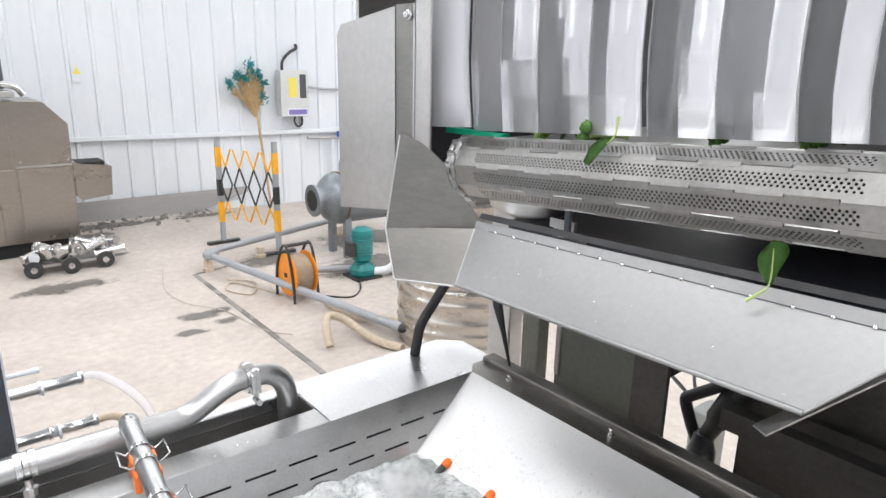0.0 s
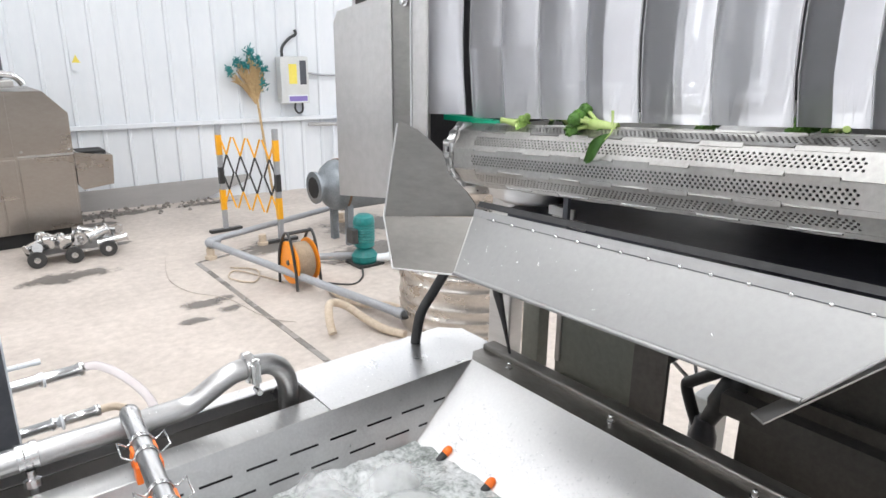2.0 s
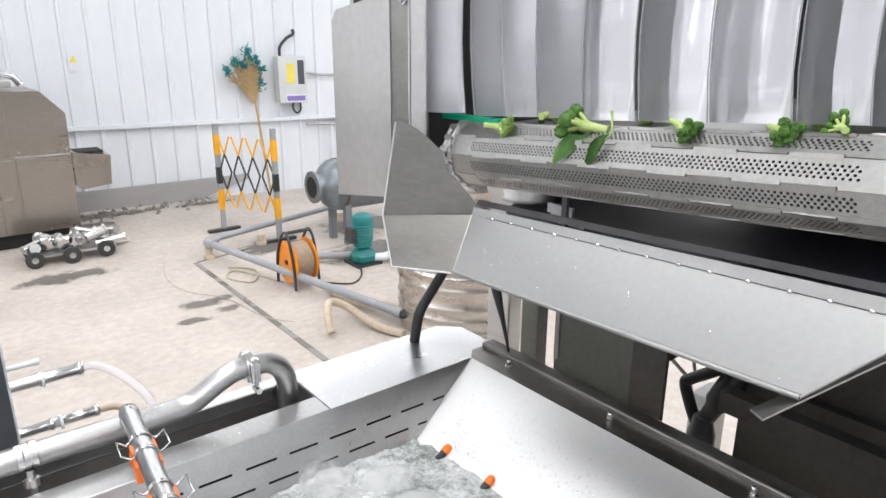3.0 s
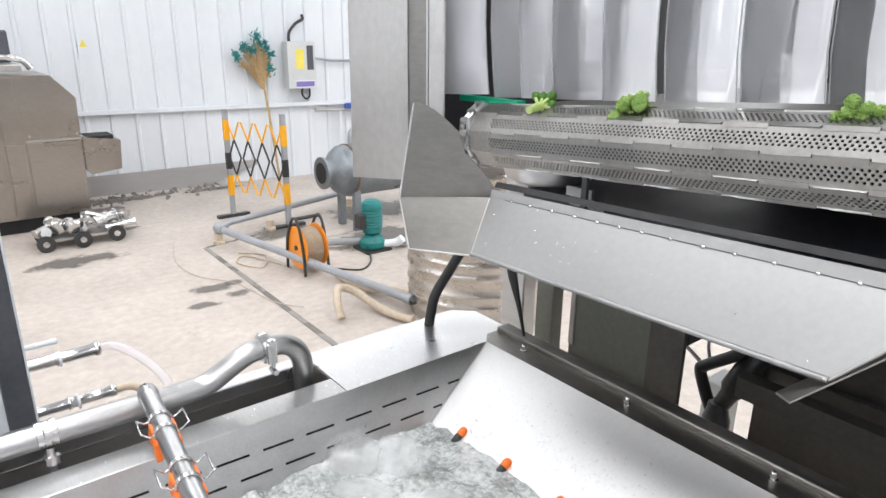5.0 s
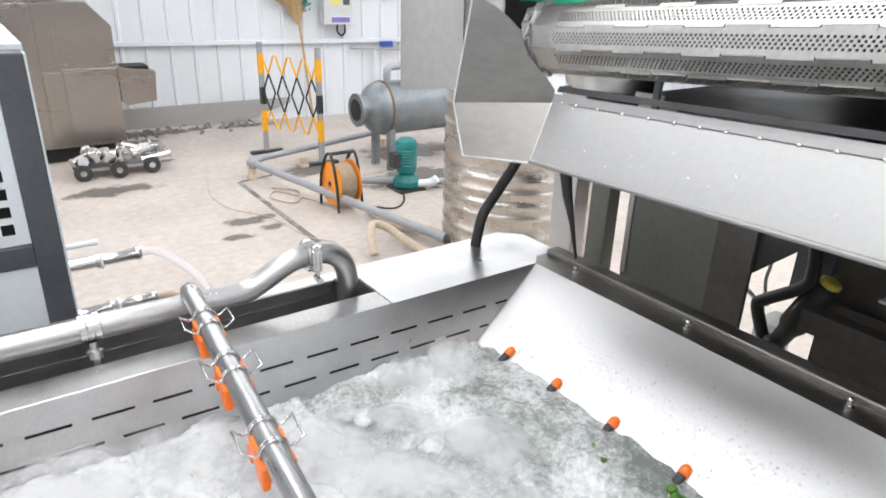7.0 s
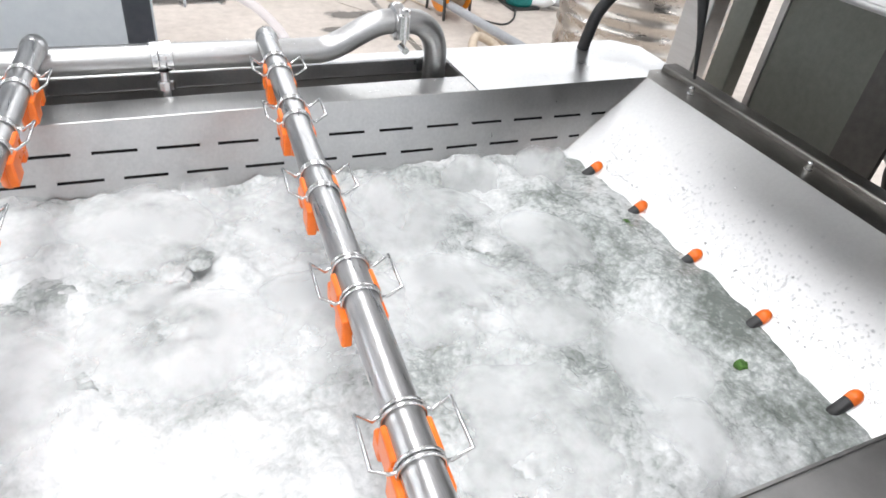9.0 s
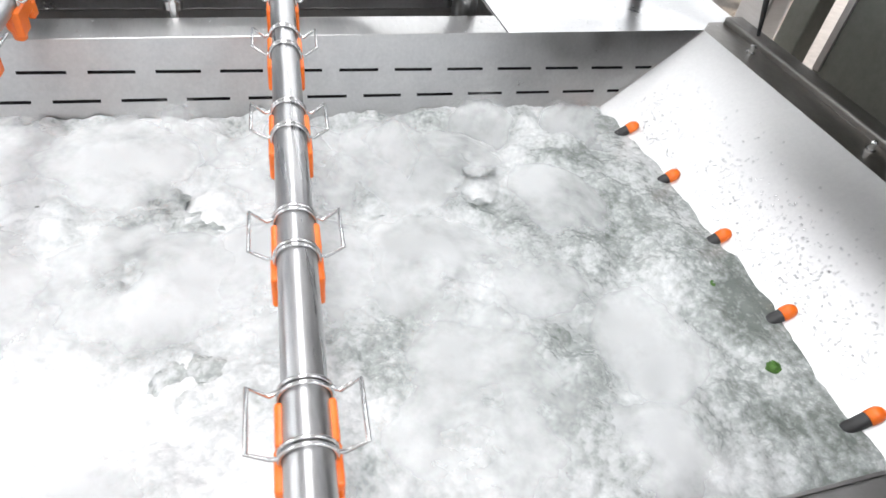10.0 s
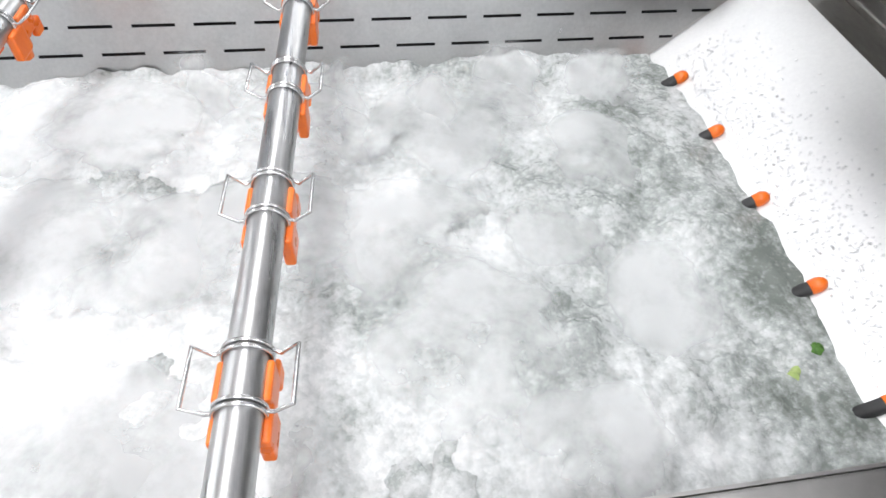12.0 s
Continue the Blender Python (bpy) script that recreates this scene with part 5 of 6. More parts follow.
def cables():
    solid("black_hose", tube(bmesh.new(), smooth_path([(0.075, 0.14, 1.30), (0.05, 0.14, 1.25), (-0.005, 0.14, 1.183), (-0.044, 0.142, 1.132), (-0.052, 0.15, 1.075), (-0.052, 0.155, 1.0505)], 8), 0.0125, 14), RUBBER, "black rubber hose dropping from the conveyor onto the tank", "hose", smooth=True)
    solid("rubber_strap", tube(bmesh.new(), [(0.066, 0.010, 1.33), (0.052, -0.012, 1.27), (0.053, -0.025, 1.21), (0.055, -0.045, 1.15), (0.075, -0.05, 1.0625)], 0.008, 12, radii=[0.016, 0.014, 0.011, 0.006, 0.003]), RUBBER, "tapering black rubber strap hanging under the drip tray", "strap", smooth=True)
    solid("looped_hose", tube(bmesh.new(), smooth_path([(0.56, -0.325, 1.39), (0.56, -0.336, 1.13), (0.56, -0.347, 1.03), (0.56, -0.335, 0.985), (0.56, -0.25, 0.915), (0.56, -0.236, 0.895), (0.56, -0.257, 0.84), (0.55, -0.30, 0.76), (0.54, -0.33, 0.60), (0.54, -0.34, 0.0)], 8), 0.016, 12), RUBBER, "black hose looped below the conveyor", "hose", smooth=True)
    th = thing("small_motor", "dark small motor with a yellow cap under the conveyor", "motor")
    d = Vector((-0.02, 0.07, -0.17))
    part("body", lathe(bmesh.new(), (0.58, -0.378, 0.998), d, [(0, 0.022), (0.008, 0.030), (0.05, 0.030), (0.052, 0.034), (0.13, 0.034), (0.15, 0.024), (0.19, 0.022)], 22), BLACK_PAINT, th, "", smooth=True)
    part("cap", lathe(bmesh.new(), Vector((0.58, -0.378, 0.998)) - d.normalized() * 0.0005, -d, [(0, 0.020), (0.004, 0.025), (0.014, 0.025), (0.018, 0.018)], 18), YELLOW_LABEL, th, "yellow cap", smooth=True)
    part("pump_head", lathe(bmesh.new(), (0.555, -0.30, 0.70), (0, 0, 1), [(0, 0.030), (0.01, 0.036), (0.08, 0.036), (0.10, 0.03), (0.13, 0.024)], 20), CAB_DARK, th, "", smooth=True)
    part("stand", boxed(0.54, 0.585, -0.365, -0.30, 0.0, 0.699, bevel=0.004), CAB_DARK, th)
    part("bracket", boxed(0.56, 0.585, -0.385, -0.36, 1.03, 1.399), CAB_DARK, th)
    solid("brace_rod", rod(bmesh.new(), (0.70, -0.06, 0.90), (0.70, -0.185, 0.825), 0.006, seg=10), STEEL_DULL, "thin steel brace under the conveyor", "brace", smooth=True)
    solid("brace_rod", tube(bmesh.new(), smooth_path([(0.69, -0.185, 1.39), (0.69, -0.185, 1.0), (0.70, -0.175, 0.90), (0.71, -0.19, 0.83)], 6), 0.005, 8), GREY_PIPE, "thin grey rod hanging under the conveyor", "rod", smooth=True)
    solid("pale_box", boxed(0.90, 1.02, -0.14, -0.07, 0.0, 0.68, bevel=0.006), BOX_GREY, "pale sheet-metal box standing below the conveyor", "box")


cables()


def stains():
    for k, (cx, cy, rx, ry) in enumerate(((0.30, 3.13, 0.15, 0.08), (0.45, 3.40, 0.22, 0.13), (0.58, 3.2, 0.16, 0.09), (-0.35, 1.9, 0.18, 0.14), (0.62, 3.42, 0.12, 0.08), (1.45, 4.4, 0.5, 0.3), (-0.2, 4.6, 0.5, 0.2))):
        patch(cx, cy, rx, ry, 0.003 + 0.0006 * k, "wet_patch", "dark wet patch on the concrete floor", "puddle")


stains()


def floor_bits():
    bm = bmesh.new()
    plate(bm, [(0.715, 4.35, 0.001), (0.755, 4.36, 0.001), (0.728, 1.6, 0.001), (0.688, 1.6, 0.001)], (0, 0, 0.003))
    solid("floor_joint", bm, STAIN, "dark dirt-filled joint line in the concrete floor", "floor joint", kind="structure")
    bm = bmesh.new()
    plate(bm, [(0.755, 4.345, 0.001), (0.755, 4.375, 0.001), (1.55, 4.55, 0.001), (1.55, 4.52, 0.001)], (0, 0, 0.003))
    solid("floor_joint", bm, STAIN, "dark dirt-filled joint line in the concrete floor", "floor joint", kind="structure")
    solid("loose_wire", tube(bmesh.new(), smooth_path([(1.1, 3.45, 0.009), (1.0, 3.75, 0.009), (0.9, 3.95, 0.009), (0.8, 3.8, 0.009), (0.92, 3.6, 0.009), (1.05, 3.85, 0.011), (0.9, 4.05, 0.009)], 8), 0.007, 6), HOSE_TAN, "thin tan cable lying in loops on the floor", "cable", smooth=True)
    solid("loose_wire", tube(bmesh.new(), smooth_path([(0.55, 4.6, 0.006), (0.42, 4.1, 0.006), (0.45, 3.7, 0.006), (0.62, 3.4, 0.006), (0.70, 2.9, 0.006), (0.82, 2.7, 0.006)], 8), 0.0028, 6), CONCRETE, "thin dusty cable lying across the concrete floor", "cable", smooth=True)
    solid("loose_wire", tube(bmesh.new(), smooth_path([(1.35, 3.25, 0.008), (1.5, 3.1, 0.008), (1.65, 3.2, 0.008), (1.76, 3.38, 0.01)], 8), 0.007, 6), BLACK_PAINT, "black cable running from the reel to the pump", "cable", smooth=True)
    rng = random.Random(19)
    for cx, cy, rx, ry in ((0.6, 6.55, 0.55, 0.12), (0.35, 6.2, 0.2, 0.10), (1.6, 6.5, 0.35, 0.08), (2.1, 3.75, 0.55, 0.28), (2.6, 4.6, 0.6, 0.3), (0.35, 5.35, 0.12, 0.06)):
        patch(cx, cy, rx * 1.35, ry * 1.5, 0.005, "dirt_patch", "dark damp dirt patch on the concrete floor", "dirt")
    bm = bmesh.new()
    for k in range(120):
        c = Vector((rng.uniform(0.1, 1.7), rng.gauss(6.62, 0.12), 0.005))
        lump(bm, c, rng.uniform(0.008, 0.03), rng, 1)
    solid("rubble", bm, STAIN, "small dirt and rubble along the wall foot", "rubble", kind="stuff")
    th = thing("warning_sign", "yellow triangular warning sign on the white wall", "sign", HALL)
    part("board", boxed(0.0, 0.10, -0.028, -0.024, 1.50, 1.70), CLADDING, th)
    bm = bmesh.new()
    plate(bm, [(0.012, -0.0285, 1.58), (0.088, -0.0285, 1.58), (0.05, -0.0285, 1.66)], (0, -0.002, 0))
    part("triangle", bm, YELLOW_LABEL, th, "yellow triangle")


floor_bits()


def droplet_material():
    """Clear water: see-through with a sharp gloss that grows towards the drop's rim."""
    m, t, p = nodes_of("water_drop")
    out = t.nodes["Material Output"]
    tr = nd(t, "ShaderNodeBsdfTransparent", Color=(0.945, 0.95, 0.955, 1))
    gl = nd(t, "ShaderNodeBsdfGlossy", Roughness=0.03)
    lw = nd(t, "ShaderNodeLayerWeight", Blend=0.55)
    mr = nd(t, "ShaderNodeMapRange")
    mr.inputs[3].default_value, mr.inputs[4].default_value = 0.12, 0.60
    t.links.new(lw.outputs["Facing"], mr.inputs[0])
    ms = t.nodes.new("ShaderNodeMixShader")
    t.links.new(mr.outputs[0], ms.inputs[0])
    t.links.new(tr.outputs[0], ms.inputs[1])
    t.links.new(gl.outputs[0], ms.inputs[2])
    t.links.new(ms.outputs[0], out.inputs[0])
    return m


DROP = droplet_material()


def dome(bm, c, n, r, flat=0.5):
    n = Vector(n).normalized()
    u, v = ring_frame(n)
    c = Vector(c)
    rings = []
    for h, q in ((0.0, 1.0), (0.5, 0.86), (0.85, 0.52)):
        rings.append([bm.verts.new(c + n * (h * r * flat) + r * q * (math.cos(k * math.tau / 7) * u + math.sin(k * math.tau / 7) * v)) for k in range(7)])
    for a, b in zip(rings, rings[1:]):
        for k in range(7):
            bm.faces.new((a[k], a[(k + 1) % 7], b[(k + 1) % 7], b[k]))
    bm.faces.new(rings[-1])


def droplets():
    rng = random.Random(21)
    bm = bmesh.new()
    n = Vector((-0.53, 0, 0.848))
    for k in range(2200):
        d = abs(rng.gauss(0, 0.045)) + 0.012 if rng.random() < 0.8 else rng.uniform(0.0, 0.16)
        s = 0.215 - d
        y = rng.uniform(NEAR + 0.01, -0.08)
        if s < 0.01 or s < 0.1 and rng.random() < 0.5:
            continue
        dome(bm, Vector((0, y, RIM)) + RV * s + n * 0.0003, n, rng.choice((0.0007, 0.0010, 0.0013, 0.0018, 0.0024)), 0.60)
    solid("slope_droplets", bm, DROP, "water drops beaded on the steel slope", "water drops", kind="stuff", smooth=True)
    bm = bmesh.new()
    for k in range(420):
        x = rng.uniform(-0.45, 0.08)
        y = rng.uniform(0.004, 0.19)
        if x < -0.37 and 0.06 < y:
            continue
        dome(bm, (x, y, RIM + 0.0003), (0, 0, 1), rng.choice((0.0008, 0.0012, 0.0017)))
    for k in range(500):
        x = rng.uniform(-1.5, -0.376)
        dome(bm, (x, rng.choice((rng.uniform(0.004, 0.062), rng.uniform(0.162, 0.19))), RIM + 0.0003), (0, 0, 1), rng.choice((0.0008, 0.0012, 0.0016)))
    for k in range(500):
        x = rng.uniform(-1.4, -0.66)
        a = rng.uniform(0.2, 2.6)
        d = Vector((0, math.cos(a), math.sin(a)))
        dome(bm, Vector((x, 0.112, 1.0945)) + d * 0.0216, d, rng.choice((0.0008, 0.0012, 0.0018)))
    solid("rim_droplets", bm, DROP, "water drops on the wet rim and pipe", "water drops", kind="stuff", smooth=True)
    bm = bmesh.new()
    nt = Vector((-0.75, 0.02, 0.66))
    for k in range(60):
        f, g = rng.uniform(0.02, 0.35) if rng.random() < 0.6 else rng.uniform(0, 0.98), rng.uniform(0.05, 0.95)
        q = Vector((-0.179, -0.150 - 0.63 * f, 1.343 + 0.018 * f)).lerp(Vector((-0.078, -0.09 - 0.74 * f, 1.463 + 0.009 * f)), g)
        dome(bm, q + nt.normalized() * 0.0006, nt, rng.choice((0.001, 0.0015, 0.0022)))
    solid("tray_droplets", bm, DROP, "scattered water drops on the drip tray", "water drops", kind="stuff", smooth=True)


droplets()


def broccoli(seed, size, leafy=False, pale=False):
    """A broccoli floret about size metres long: branched stalk, head of many small clumps, perhaps a leaf. Local +x from stalk end to head."""
    rng = random.Random(seed)
    th = thing("broccoli_floret", "fresh green broccoli floret with pale stalk", "vegetable", group="broccoli in the washing line")
    bm = bmesh.new()
    L = size
    tube(bm, smooth_path([(-0.5 * L, 0, 0), (-0.25 * L, 0.01 * L, 0.01 * L), (0.02 * L, 0, 0)], 4), 0.1, 10, radii=[L * (0.085 - 0.012 * math.sin(k * 0.8)) for k in range(9)])
    part("stalk", bm, STALK, th, "pale green thick stalk", smooth=True)
    tips = []
    for k in range(9):
        a = k * 2.4
        rr = 0.27 * math.sqrt((k + 0.5) / 9)
        tip = Vector((0.20 * L + rng.uniform(-0.03, 0.06) * L - 0.3 * rr * L, rr * L * math.cos(a) * 1.25, rr * L * math.sin(a)))
        tips.append(tip)
        base = Vector((rng.uniform(-0.18, 0.0) * L, 0, 0))
        part("branch", tube(bmesh.new(), [base, base.lerp(tip, 0.5) + Vector((0.0, 0, 0.01 * L)), tip], 0.03 * L, 7, radii=[0.055 * L, 0.04 * L, 0.035 * L]), STALK, th, "", smooth=True)
    bm = bmesh.new()
    for tip in tips:
        lump(bm, tip + Vector((0.02 * L, 0, 0)), 0.105 * L, rng)
        for j in range(52):
            d = Vector((abs(rng.gauss(0.3, 0.7)), rng.gauss(0, 1), rng.gauss(0, 1))).normalized()
            lump(bm, tip + Vector((0.03 * L, 0, 0)) + d * 0.100 * L, L * rng.uniform(0.013, 0.024), rng, 1)
    part("head", bm, PALE_HEAD if pale else BROCCOLI, th, "dense green flower head", smooth=True)
    if leafy:
        bm = bmesh.new()
        rows = []
        for k in range(9):
            f = k / 8
            c = Vector((-0.28 * L + 0.46 * L * f, 0.06 * L + 0.36 * L * f, -0.03 * L - 0.62 * L * f ** 1.3))
            w = 0.19 * L * math.sin(math.pi * min(1, 0.06 + 0.94 * f)) ** 0.8 if f > 0.3 else 0.03 * L
            rows.append([bm.verts.new(c + Vector((w * q, 0.2 * w * q, 0.35 * w * abs(q)))) for q in (-1, -0.5, 0, 0.5, 1)])
        for a, b in zip(rows, rows[1:]):
            for q in range(4):
                bm.faces.new((a[q], a[q + 1], b[q + 1], b[q]))
        bmesh.ops.solidify(bm, geom=bm.faces[:], thickness=0.0012)
        part("leaf", bm, LEAF, th, "dark green leaf", smooth=True)
    return th


def single_leaf(wide=1.0):
    th = thing("loose_leaf", "dark green broccoli leaf with a pale stem", "leaf")
    bm = bmesh.new()
    rows = []
    for k in range(13):
        f = k / 12
        w = 0.016 * math.sin(math.pi * (0.05 + 0.9 * f)) ** 0.7 * (0.75 + 0.5 * f) * wide
        c = Vector((0.004 * math.sin(3 * f), 0.004 * math.sin(5 * f), 0.0 + 0.062 * f))
        rows.append([bm.verts.new(c + Vector((0.3 * w * abs(q) + 0.0015 * math.sin(9 * f + 4 * q), w * q, 0))) for q in (-1, -0.6, -0.2, 0.2, 0.6, 1)])
    for a, b in zip(rows, rows[1:]):
        for q in range(5):
            bm.faces.new((a[q], a[q + 1], b[q + 1], b[q]))
    bmesh.ops.solidify(bm, geom=bm.faces[:], thickness=0.0009)
    part("blade", bm, LEAF, th, "", smooth=True)
    part("stem", tube(bmesh.new(), smooth_path([(-0.006, 0.024, -0.027), (-0.003, 0.012, -0.016), (0.001, 0, 0.0), (0.003, 0.001, 0.05)], 5), 0.0022, 8, radii=[0.0026 - 0.00013 * k for k in range(16)]), STALK, th, "pale green stem", smooth=True)
    return th


def mist_puff(r, seed):
    bm = bmesh.new()
    uv = bm.loops.layers.uv.new("uv")
    n = 22
    g = []
    for a in range(n + 1):
        row = []
        for b in range(n + 1):
            x, y = 2 * a / n - 1, 2 * b / n - 1
            d = min(1.0, math.hypot(x, y))
            h = 0.22 * (1 - d * d) + 0.10 * noise.noise(Vector((x * 1.8 + seed, y * 1.8, seed * 0.7))) + 0.04 * noise.noise(Vector((x * 4 + seed, y * 4, 3.1)))
            row.append((bm.verts.new((r * x, r * y, r * h * 0.8)), (x, y)))
        g.append(row)
    for a in range(n):
        for b in range(n):
            q = (g[a][b], g[a + 1][b], g[a + 1][b + 1], g[a][b + 1])
            if min(math.hypot(*c) for _, c in q) > 0.97:
                continue
            f = bm.faces.new([v for v, _ in q])
            for lp, (_, c) in zip(f.loops, q):
                lp[uv].uv = c
    bmesh.ops.delete(bm, geom=[v for v in bm.verts if not v.link_faces], context="VERTS")
    return solid("mist", bm, MIST, "thin white mist drifting over the churning water", "mist", kind="stuff", smooth=True)


def foam_clump(r, seed):
    rng = random.Random(seed)
    bm = bmesh.new()
    for k in range(7):
        a = rng.uniform(0, math.tau)
        lump(bm, Vector((0.55 * r * math.cos(a), 0.55 * r * math.sin(a), rng.uniform(-0.2, 0.12) * r)), r * rng.uniform(0.35, 0.6), rng, 3)
    for v in bm.verts:
        v.co.z *= 0.40
    return solid("foam_clump", bm, FOAM, "heaped white foam on the churning water", "foam", kind="stuff", smooth=True)


def motions():
    walk(DRUM, [(t, pose(DRUM_X, 0, DRUM_Z, DRUM_TILT) @ pose(0, 0, 0, 0, -DRUM_TURN0 - DRUM_RATE * t, 0)) for t in np.linspace(0, 12, 25)])
    # strips sway a little in the draught
    for k, ob in enumerate(STRIPS):
        part_way = {3: 0.2, 4: 0.5, 5: -0.6, 6: -0.25}.get(k, 0.0)
        walk(ob, [(t, pose(0, 0, 2.59, 0.05 * math.sin(0.9 * t + 1.3 * k) - 0.05 * math.sin(1.3 * k) + part_way * math.exp(-((t - 5.6) / 0.28) ** 2), 0.5 * math.sin(0.8 * t + k) - 0.5 * math.sin(k))) for t in np.linspace(0, 12, 41)])
    def ride(ob, stops, turn, spin):
        """stops: (t, x, y, z, extra turn); before the first and after the last the thing stays."""
        rows = [(t, pose(x, y, z, *turn) @ pose(0, 0, 0, spin[0] * e, spin[1] * e, spin[2] * e)) for t, x, y, z, e in stops]
        if rows[0][0] > 0:
            rows.insert(0, (0.0, rows[0][1]))
        rows.append((12.0, rows[-1][1]))
        walk(ob, rows)

    def drop(t, y, z):
        return [(t, -0.068, y, z - 0.012, 8), (t + 0.1, -0.115, y, z - 0.09, 25), (t + 0.2, -0.18, y, z - 0.24, 50), (t + 0.3, -0.22, y, z - 0.43, 75), (t + 0.4, -0.255, y, 0.93, 85), (t + 0.55, -0.28, y, 0.84, 85), (t + 0.9, -0.30, y, 0.78, 85)]

    on_belt = ((31, 0.072, False, -0.140, 1.622, -0.135, 1.612, 3.15, (20, 10, -70)), (32, 0.105, True, -0.300, 1.634, -0.315, 1.626, 3.98, (0, 0, 98)),
               (33, 0.062, False, -0.518, 1.650, -0.514, 1.642, 3.4, (0, 20, 250)), (34, 0.066, False, -0.663, 1.660, -0.659, 1.650, 3.6, (0, 10, 230)), (35, 0.055, False, -0.715, 1.668, -0.722, 1.660, 3.75, (90, 0, 40)))
    for seed, size, leafy, y0, z0, y1, z1, tf, turn in on_belt:
        b = broccoli(seed, size, leafy, seed == 31)
        back = 0.034 if seed > 32 else 0.0
        ride(b, [(0.0, 0.026 + back, y0 + 0.6 * back, z0, 0), (2.5, -0.028 + back, y1 + 0.6 * back, z1 - 0.1 * back, 3), (tf - 0.2, -0.048, y1, z1 - 0.004, 6)] + drop(tf, y1, z1), turn, (0.3, -1.0, 0.4))
    b = broccoli(41, 0.085, True)
    ride(b, [(0.0, 0.085, -0.19, 1.632, 0), (4.3, -0.012, -0.187, 1.628, 0), (5.0, -0.034, -0.17, 1.612, 6), (5.1, -0.05, -0.153, 1.583, 20), (5.2, -0.13, -0.181, 1.463, 60), (5.3, -0.2, -0.251, 1.233, 100), (5.4, -0.25, -0.264, 0.922, 130), (5.6, -0.28, -0.27, 0.80, 140)], (10, 0, 10), (0.5, -1.0, 0.3))
    b = broccoli(42, 0.115, True, True)
    axis = Vector((0.62, 0.77, -0.15))
    fall = [(0.0, 0.32, -0.30, 1.655, -75), (2.5, 0.20, -0.34, 1.652, -75), (4.3, 0.03, -0.369, 1.635, -40), (5.0, -0.014, -0.374, 1.616, -35), (5.2, -0.045, -0.377, 1.604, -28), (5.3, -0.08, -0.392, 1.575, -20), (5.4, -0.16, -0.412, 1.470, 8), (5.5, -0.21, -0.422, 1.240, 38), (5.6, -0.25, -0.429, 1.05, 75), (5.72, -0.28, -0.43, 0.86, 110), (5.9, -0.28, -0.43, 0.79, 130), (12.0, -0.28, -0.43, 0.79, 130)]
    walk(b, [(t, Matrix.Translation((x, y, z)) @ Matrix.Rotation(radians(a), 4, axis) @ pose(0, 0, 0, 0, -78, 30)) for t, x, y, z, a in fall])
    b = broccoli(43, 0.085, True, True)
    ride(b, [(0.0, 0.20, -0.60, 1.668, 0), (2.5, 0.13, -0.64, 1.668, 0), (4.3, -0.004, -0.705, 1.654, 0), (5.5, -0.03, -0.692, 1.64, 6), (5.7, -0.06, -0.718, 1.62, 20), (5.8, -0.09, -0.745, 1.581, 45), (5.9, -0.13, -0.765, 1.52, 75), (6.0, -0.17, -0.775, 1.432, 110), (6.1, -0.21, -0.755, 1.31, 150), (6.2, -0.25, -0.74, 1.1, 190), (6.3, -0.28, -0.73, 0.9, 200), (6.5, -0.3, -0.72, 0.80, 200)], (0, 10, 200), (0.4, -1.0, 0.2))
    b = broccoli(44, 0.06, False, True)
    ride(b, [(0.0, 0.22, -0.58, 1.66, 0), (2.5, 0.14, -0.62, 1.66, 0), (5.5, 0.0, -0.694, 1.65, 0), (5.7, -0.03, -0.678, 1.644, 8), (5.9, -0.06, -0.679, 1.629, 25), (6.0, -0.13, -0.694, 1.544, 80), (6.1, -0.2, -0.717, 1.34, 160), (6.2, -0.25, -0.71, 1.1, 220), (6.3, -0.28, -0.7, 0.9, 240), (6.5, -0.3, -0.7, 0.80, 240)], (0, 0, 90), (0.2, -1.0, 0.5))
    leaf = single_leaf()
    ride(leaf, [(0.0, -0.112, -0.694, 1.482, 0), (0.4, -0.113, -0.694, 1.480, 0), (0.5, -0.125, -0.691, 1.466, 6), (0.6, -0.153, -0.685, 1.432, 20), (0.7, -0.195, -0.662, 1.362, 60), (0.8, -0.235, -0.639, 1.228, 110), (0.9, -0.265, -0.62, 1.02, 150), (1.0, -0.28, -0.61, 0.86, 170), (1.2, -0.29, -0.60, 0.80, 170)], (0, -12, 20), (0.3, -0.8, 0.4))
    # a leaf hanging over the turning slats, carried down and off
    hung = single_leaf(0.6)

    def hang(at, tip):
        return Matrix.Translation(at) @ (tip - at).to_track_quat("Z", "Y").to_matrix().to_4x4()

    a0, a1, b0, b1 = Vector((-0.062, -0.392, 1.630)), Vector((-0.078, -0.346, 1.581)), Vector((-0.066, -0.396, 1.621)), Vector((-0.084, -0.347, 1.558))
    low = Vector((-0.27, b0.y, 0.80))
    down = Vector((-0.02, 0.02, -0.06))
    walk(hung, [(0.0, hang(a0 + (a0 - b0) * 0.6, a1 + (a1 - b1) * 0.6)), (1.0, hang(a0, a1)), (2.5, hang(b0, b1)), (3.7, hang(b0 + (b0 - a0) * 1.2, b1 + (b1 - a1) * 1.0)), (3.9, hang(Vector((-0.15, b0.y, 1.42)), Vector((-0.15, b0.y, 1.42)) + down)), (4.1, hang(Vector((-0.24, b0.y, 1.05)), Vector((-0.24, b0.y, 1.05)) + down)), (4.25, hang(low, low + down)), (12.0, hang(low, low + down))])
    # produce tumbling in the clear water along the slope
    rng = random.Random(77)
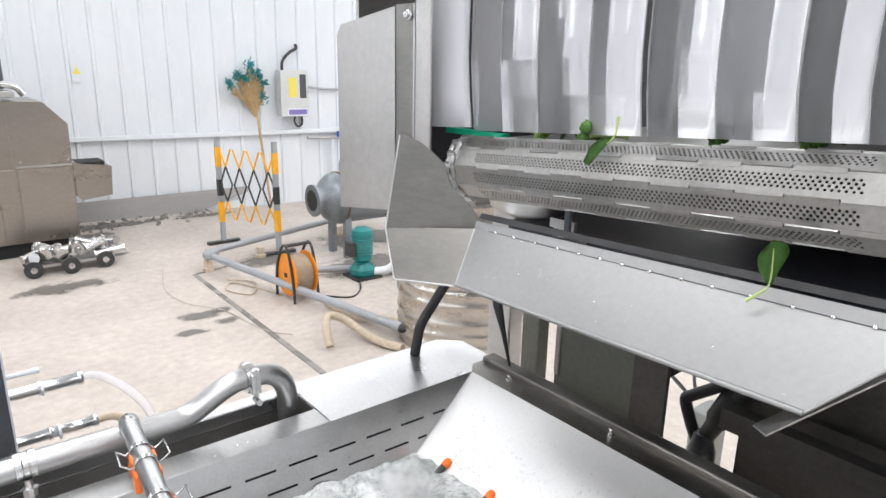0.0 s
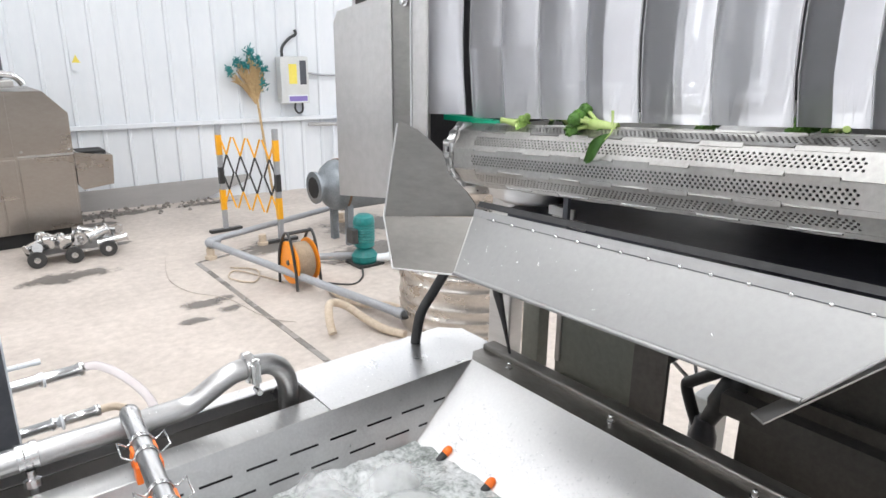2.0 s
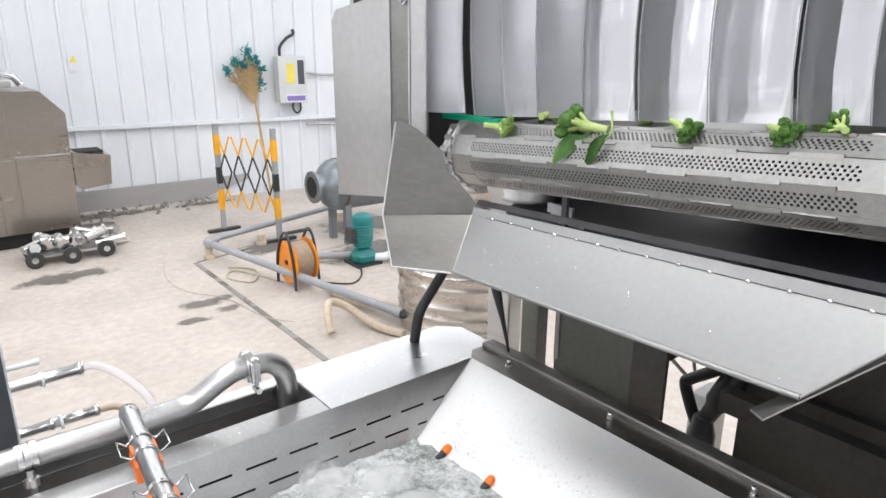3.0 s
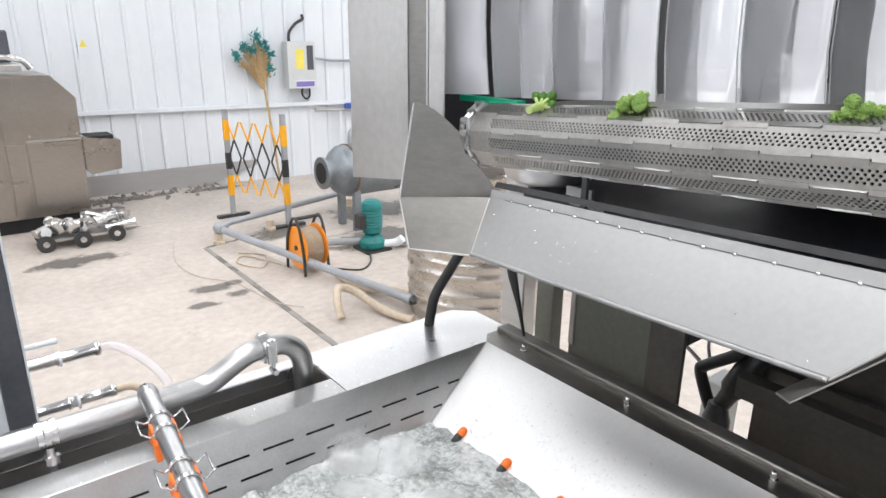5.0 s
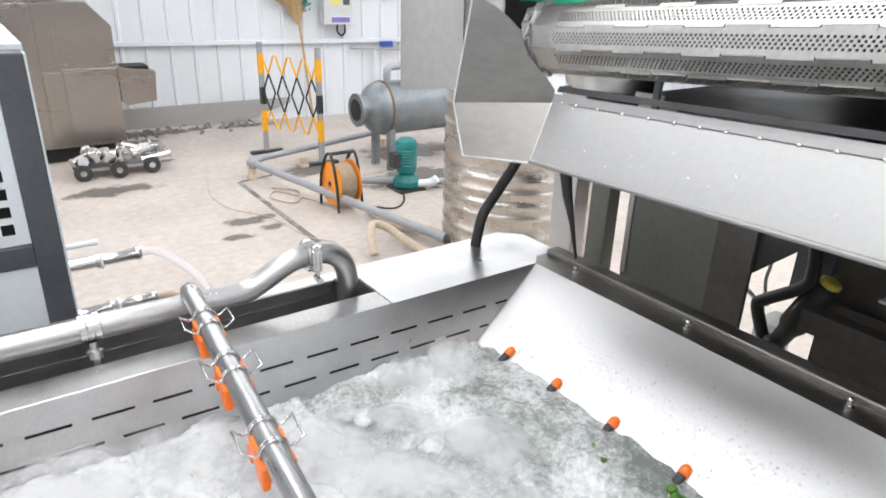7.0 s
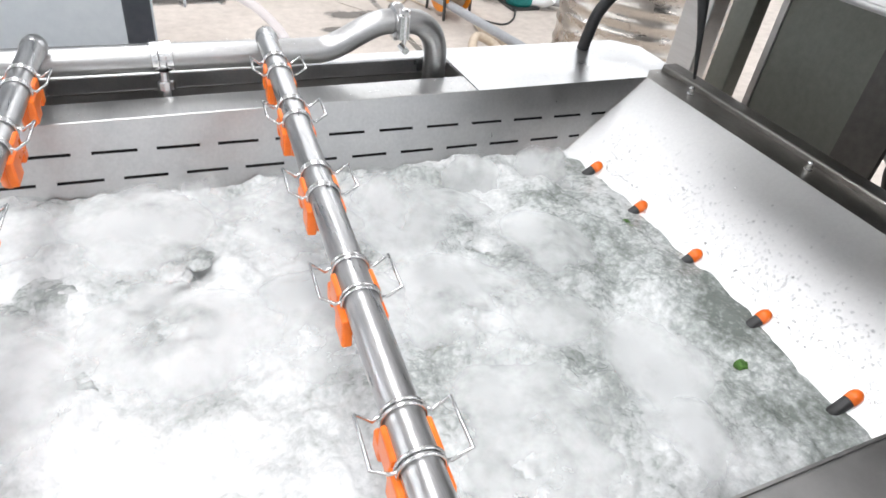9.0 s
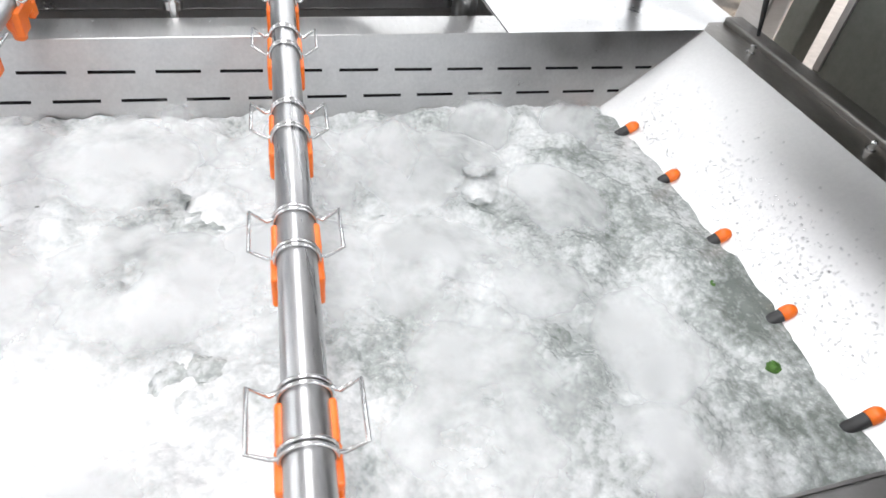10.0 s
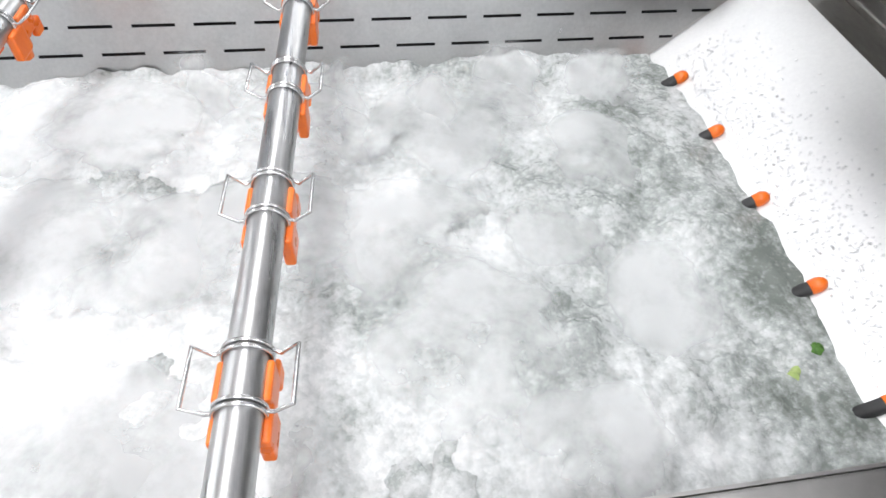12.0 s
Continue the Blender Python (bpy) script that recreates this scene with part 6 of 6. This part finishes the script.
    for k, (x, y) in enumerate(((-0.262, -0.30), (-0.265, -0.46), (-0.245, -0.60))):
        b = broccoli(60 + k, 0.075, k % 2 == 0)
        ph = rng.uniform(0, 6)
        walk(b, [(t, pose(x + 0.02 * math.sin(1.1 * t + ph), y + 0.03 * math.sin(0.7 * t + 2 * ph), 0.912 + 0.010 * math.sin(1.7 * t + ph) - (0.02 if x < -0.3 else 0), 30 * math.sin(0.9 * t + ph), 25 * math.sin(0.6 * t), 40 * math.sin(0.5 * t + ph))) for t in np.linspace(0, 12, 25)])
    # heaps of foam heaving on the water
    for k in range(34):
        r = rng.uniform(0.03, 0.065)
        x, y, ph = rng.uniform(-1.5, -0.33), rng.uniform(NEAR + 0.07, -0.12), rng.uniform(0, 6.28)
        f = foam_clump(r, 100 + k)
        w = rng.uniform(1.2, 2.4)
        walk(f, [(t, pose(x + 0.03 * math.sin(0.8 * t + ph), y + 0.03 * math.cos(0.9 * t + ph), WATER + 0.013 + 0.008 * min(1.0, max(0.0, (-0.26 - x) / 0.35)) + 0.012 * math.sin(w * t + ph), 0, 0, 25 * math.sin(0.4 * t + ph))) for t in np.linspace(0, 12, 25)])
    # mist drifting over it, thickest away from the slope
    for k in range(15):
        r = rng.uniform(0.15, 0.19)
        x = -1.34 + 0.185 * (k % 5) + rng.uniform(-0.04, 0.04)
        y = -0.64 + 0.225 * (k // 5) + rng.uniform(-0.05, 0.05)
        z, ph = rng.uniform(0.935, 0.965), rng.uniform(0, 6.28)
        f = mist_puff(r if x < -0.5 else 0.75 * r, k * 1.7)
        walk(f, [(t, pose(x + 0.04 * math.sin(0.5 * t + ph), y + 0.04 * math.cos(0.45 * t + ph), z + 0.010 * math.sin(0.8 * t + ph), 0, 0, 40 * k + 30 * math.sin(0.3 * t + ph))) for t in np.linspace(0, 12, 13)])

    # thinner shreds of it over the clear side
    for k in range(5):
        x, y, ph = -0.47 + 0.09 * (k % 2) + rng.uniform(-0.02, 0.02), -0.68 + 0.125 * k, rng.uniform(0, 6.28)
        f = mist_puff(rng.uniform(0.09, 0.12), 90 + k * 1.3)
        walk(f, [(t, pose(x + 0.03 * math.sin(0.6 * t + ph), y + 0.03 * math.cos(0.5 * t + ph), 0.945 + 0.008 * math.sin(0.9 * t + ph), 0, -8, 50 * k + 25 * math.sin(0.3 * t + ph))) for t in np.linspace(0, 12, 13)])

    # wisps standing up from the boiling water
    for k in range(5):
        r = rng.uniform(0.07, 0.10)
        x, y, ph = -0.84 + 0.125 * k + rng.uniform(-0.03, 0.03), -0.10 - 0.05 * (k % 3), rng.uniform(0, 6.28)
        f = mist_puff(r, 50 + k * 2.3)
        walk(f, [(t, pose(x + 0.03 * math.sin(0.6 * t + ph), y + 0.02 * math.cos(0.5 * t + ph), 0.950 + 0.012 * math.sin(0.9 * t + ph), 58, 0, -40 + 20 * math.sin(0.4 * t + ph))) for t in np.linspace(0, 12, 13)])


DRUM_TURN0, DRUM_RATE = -7.5, 13.6
motions()
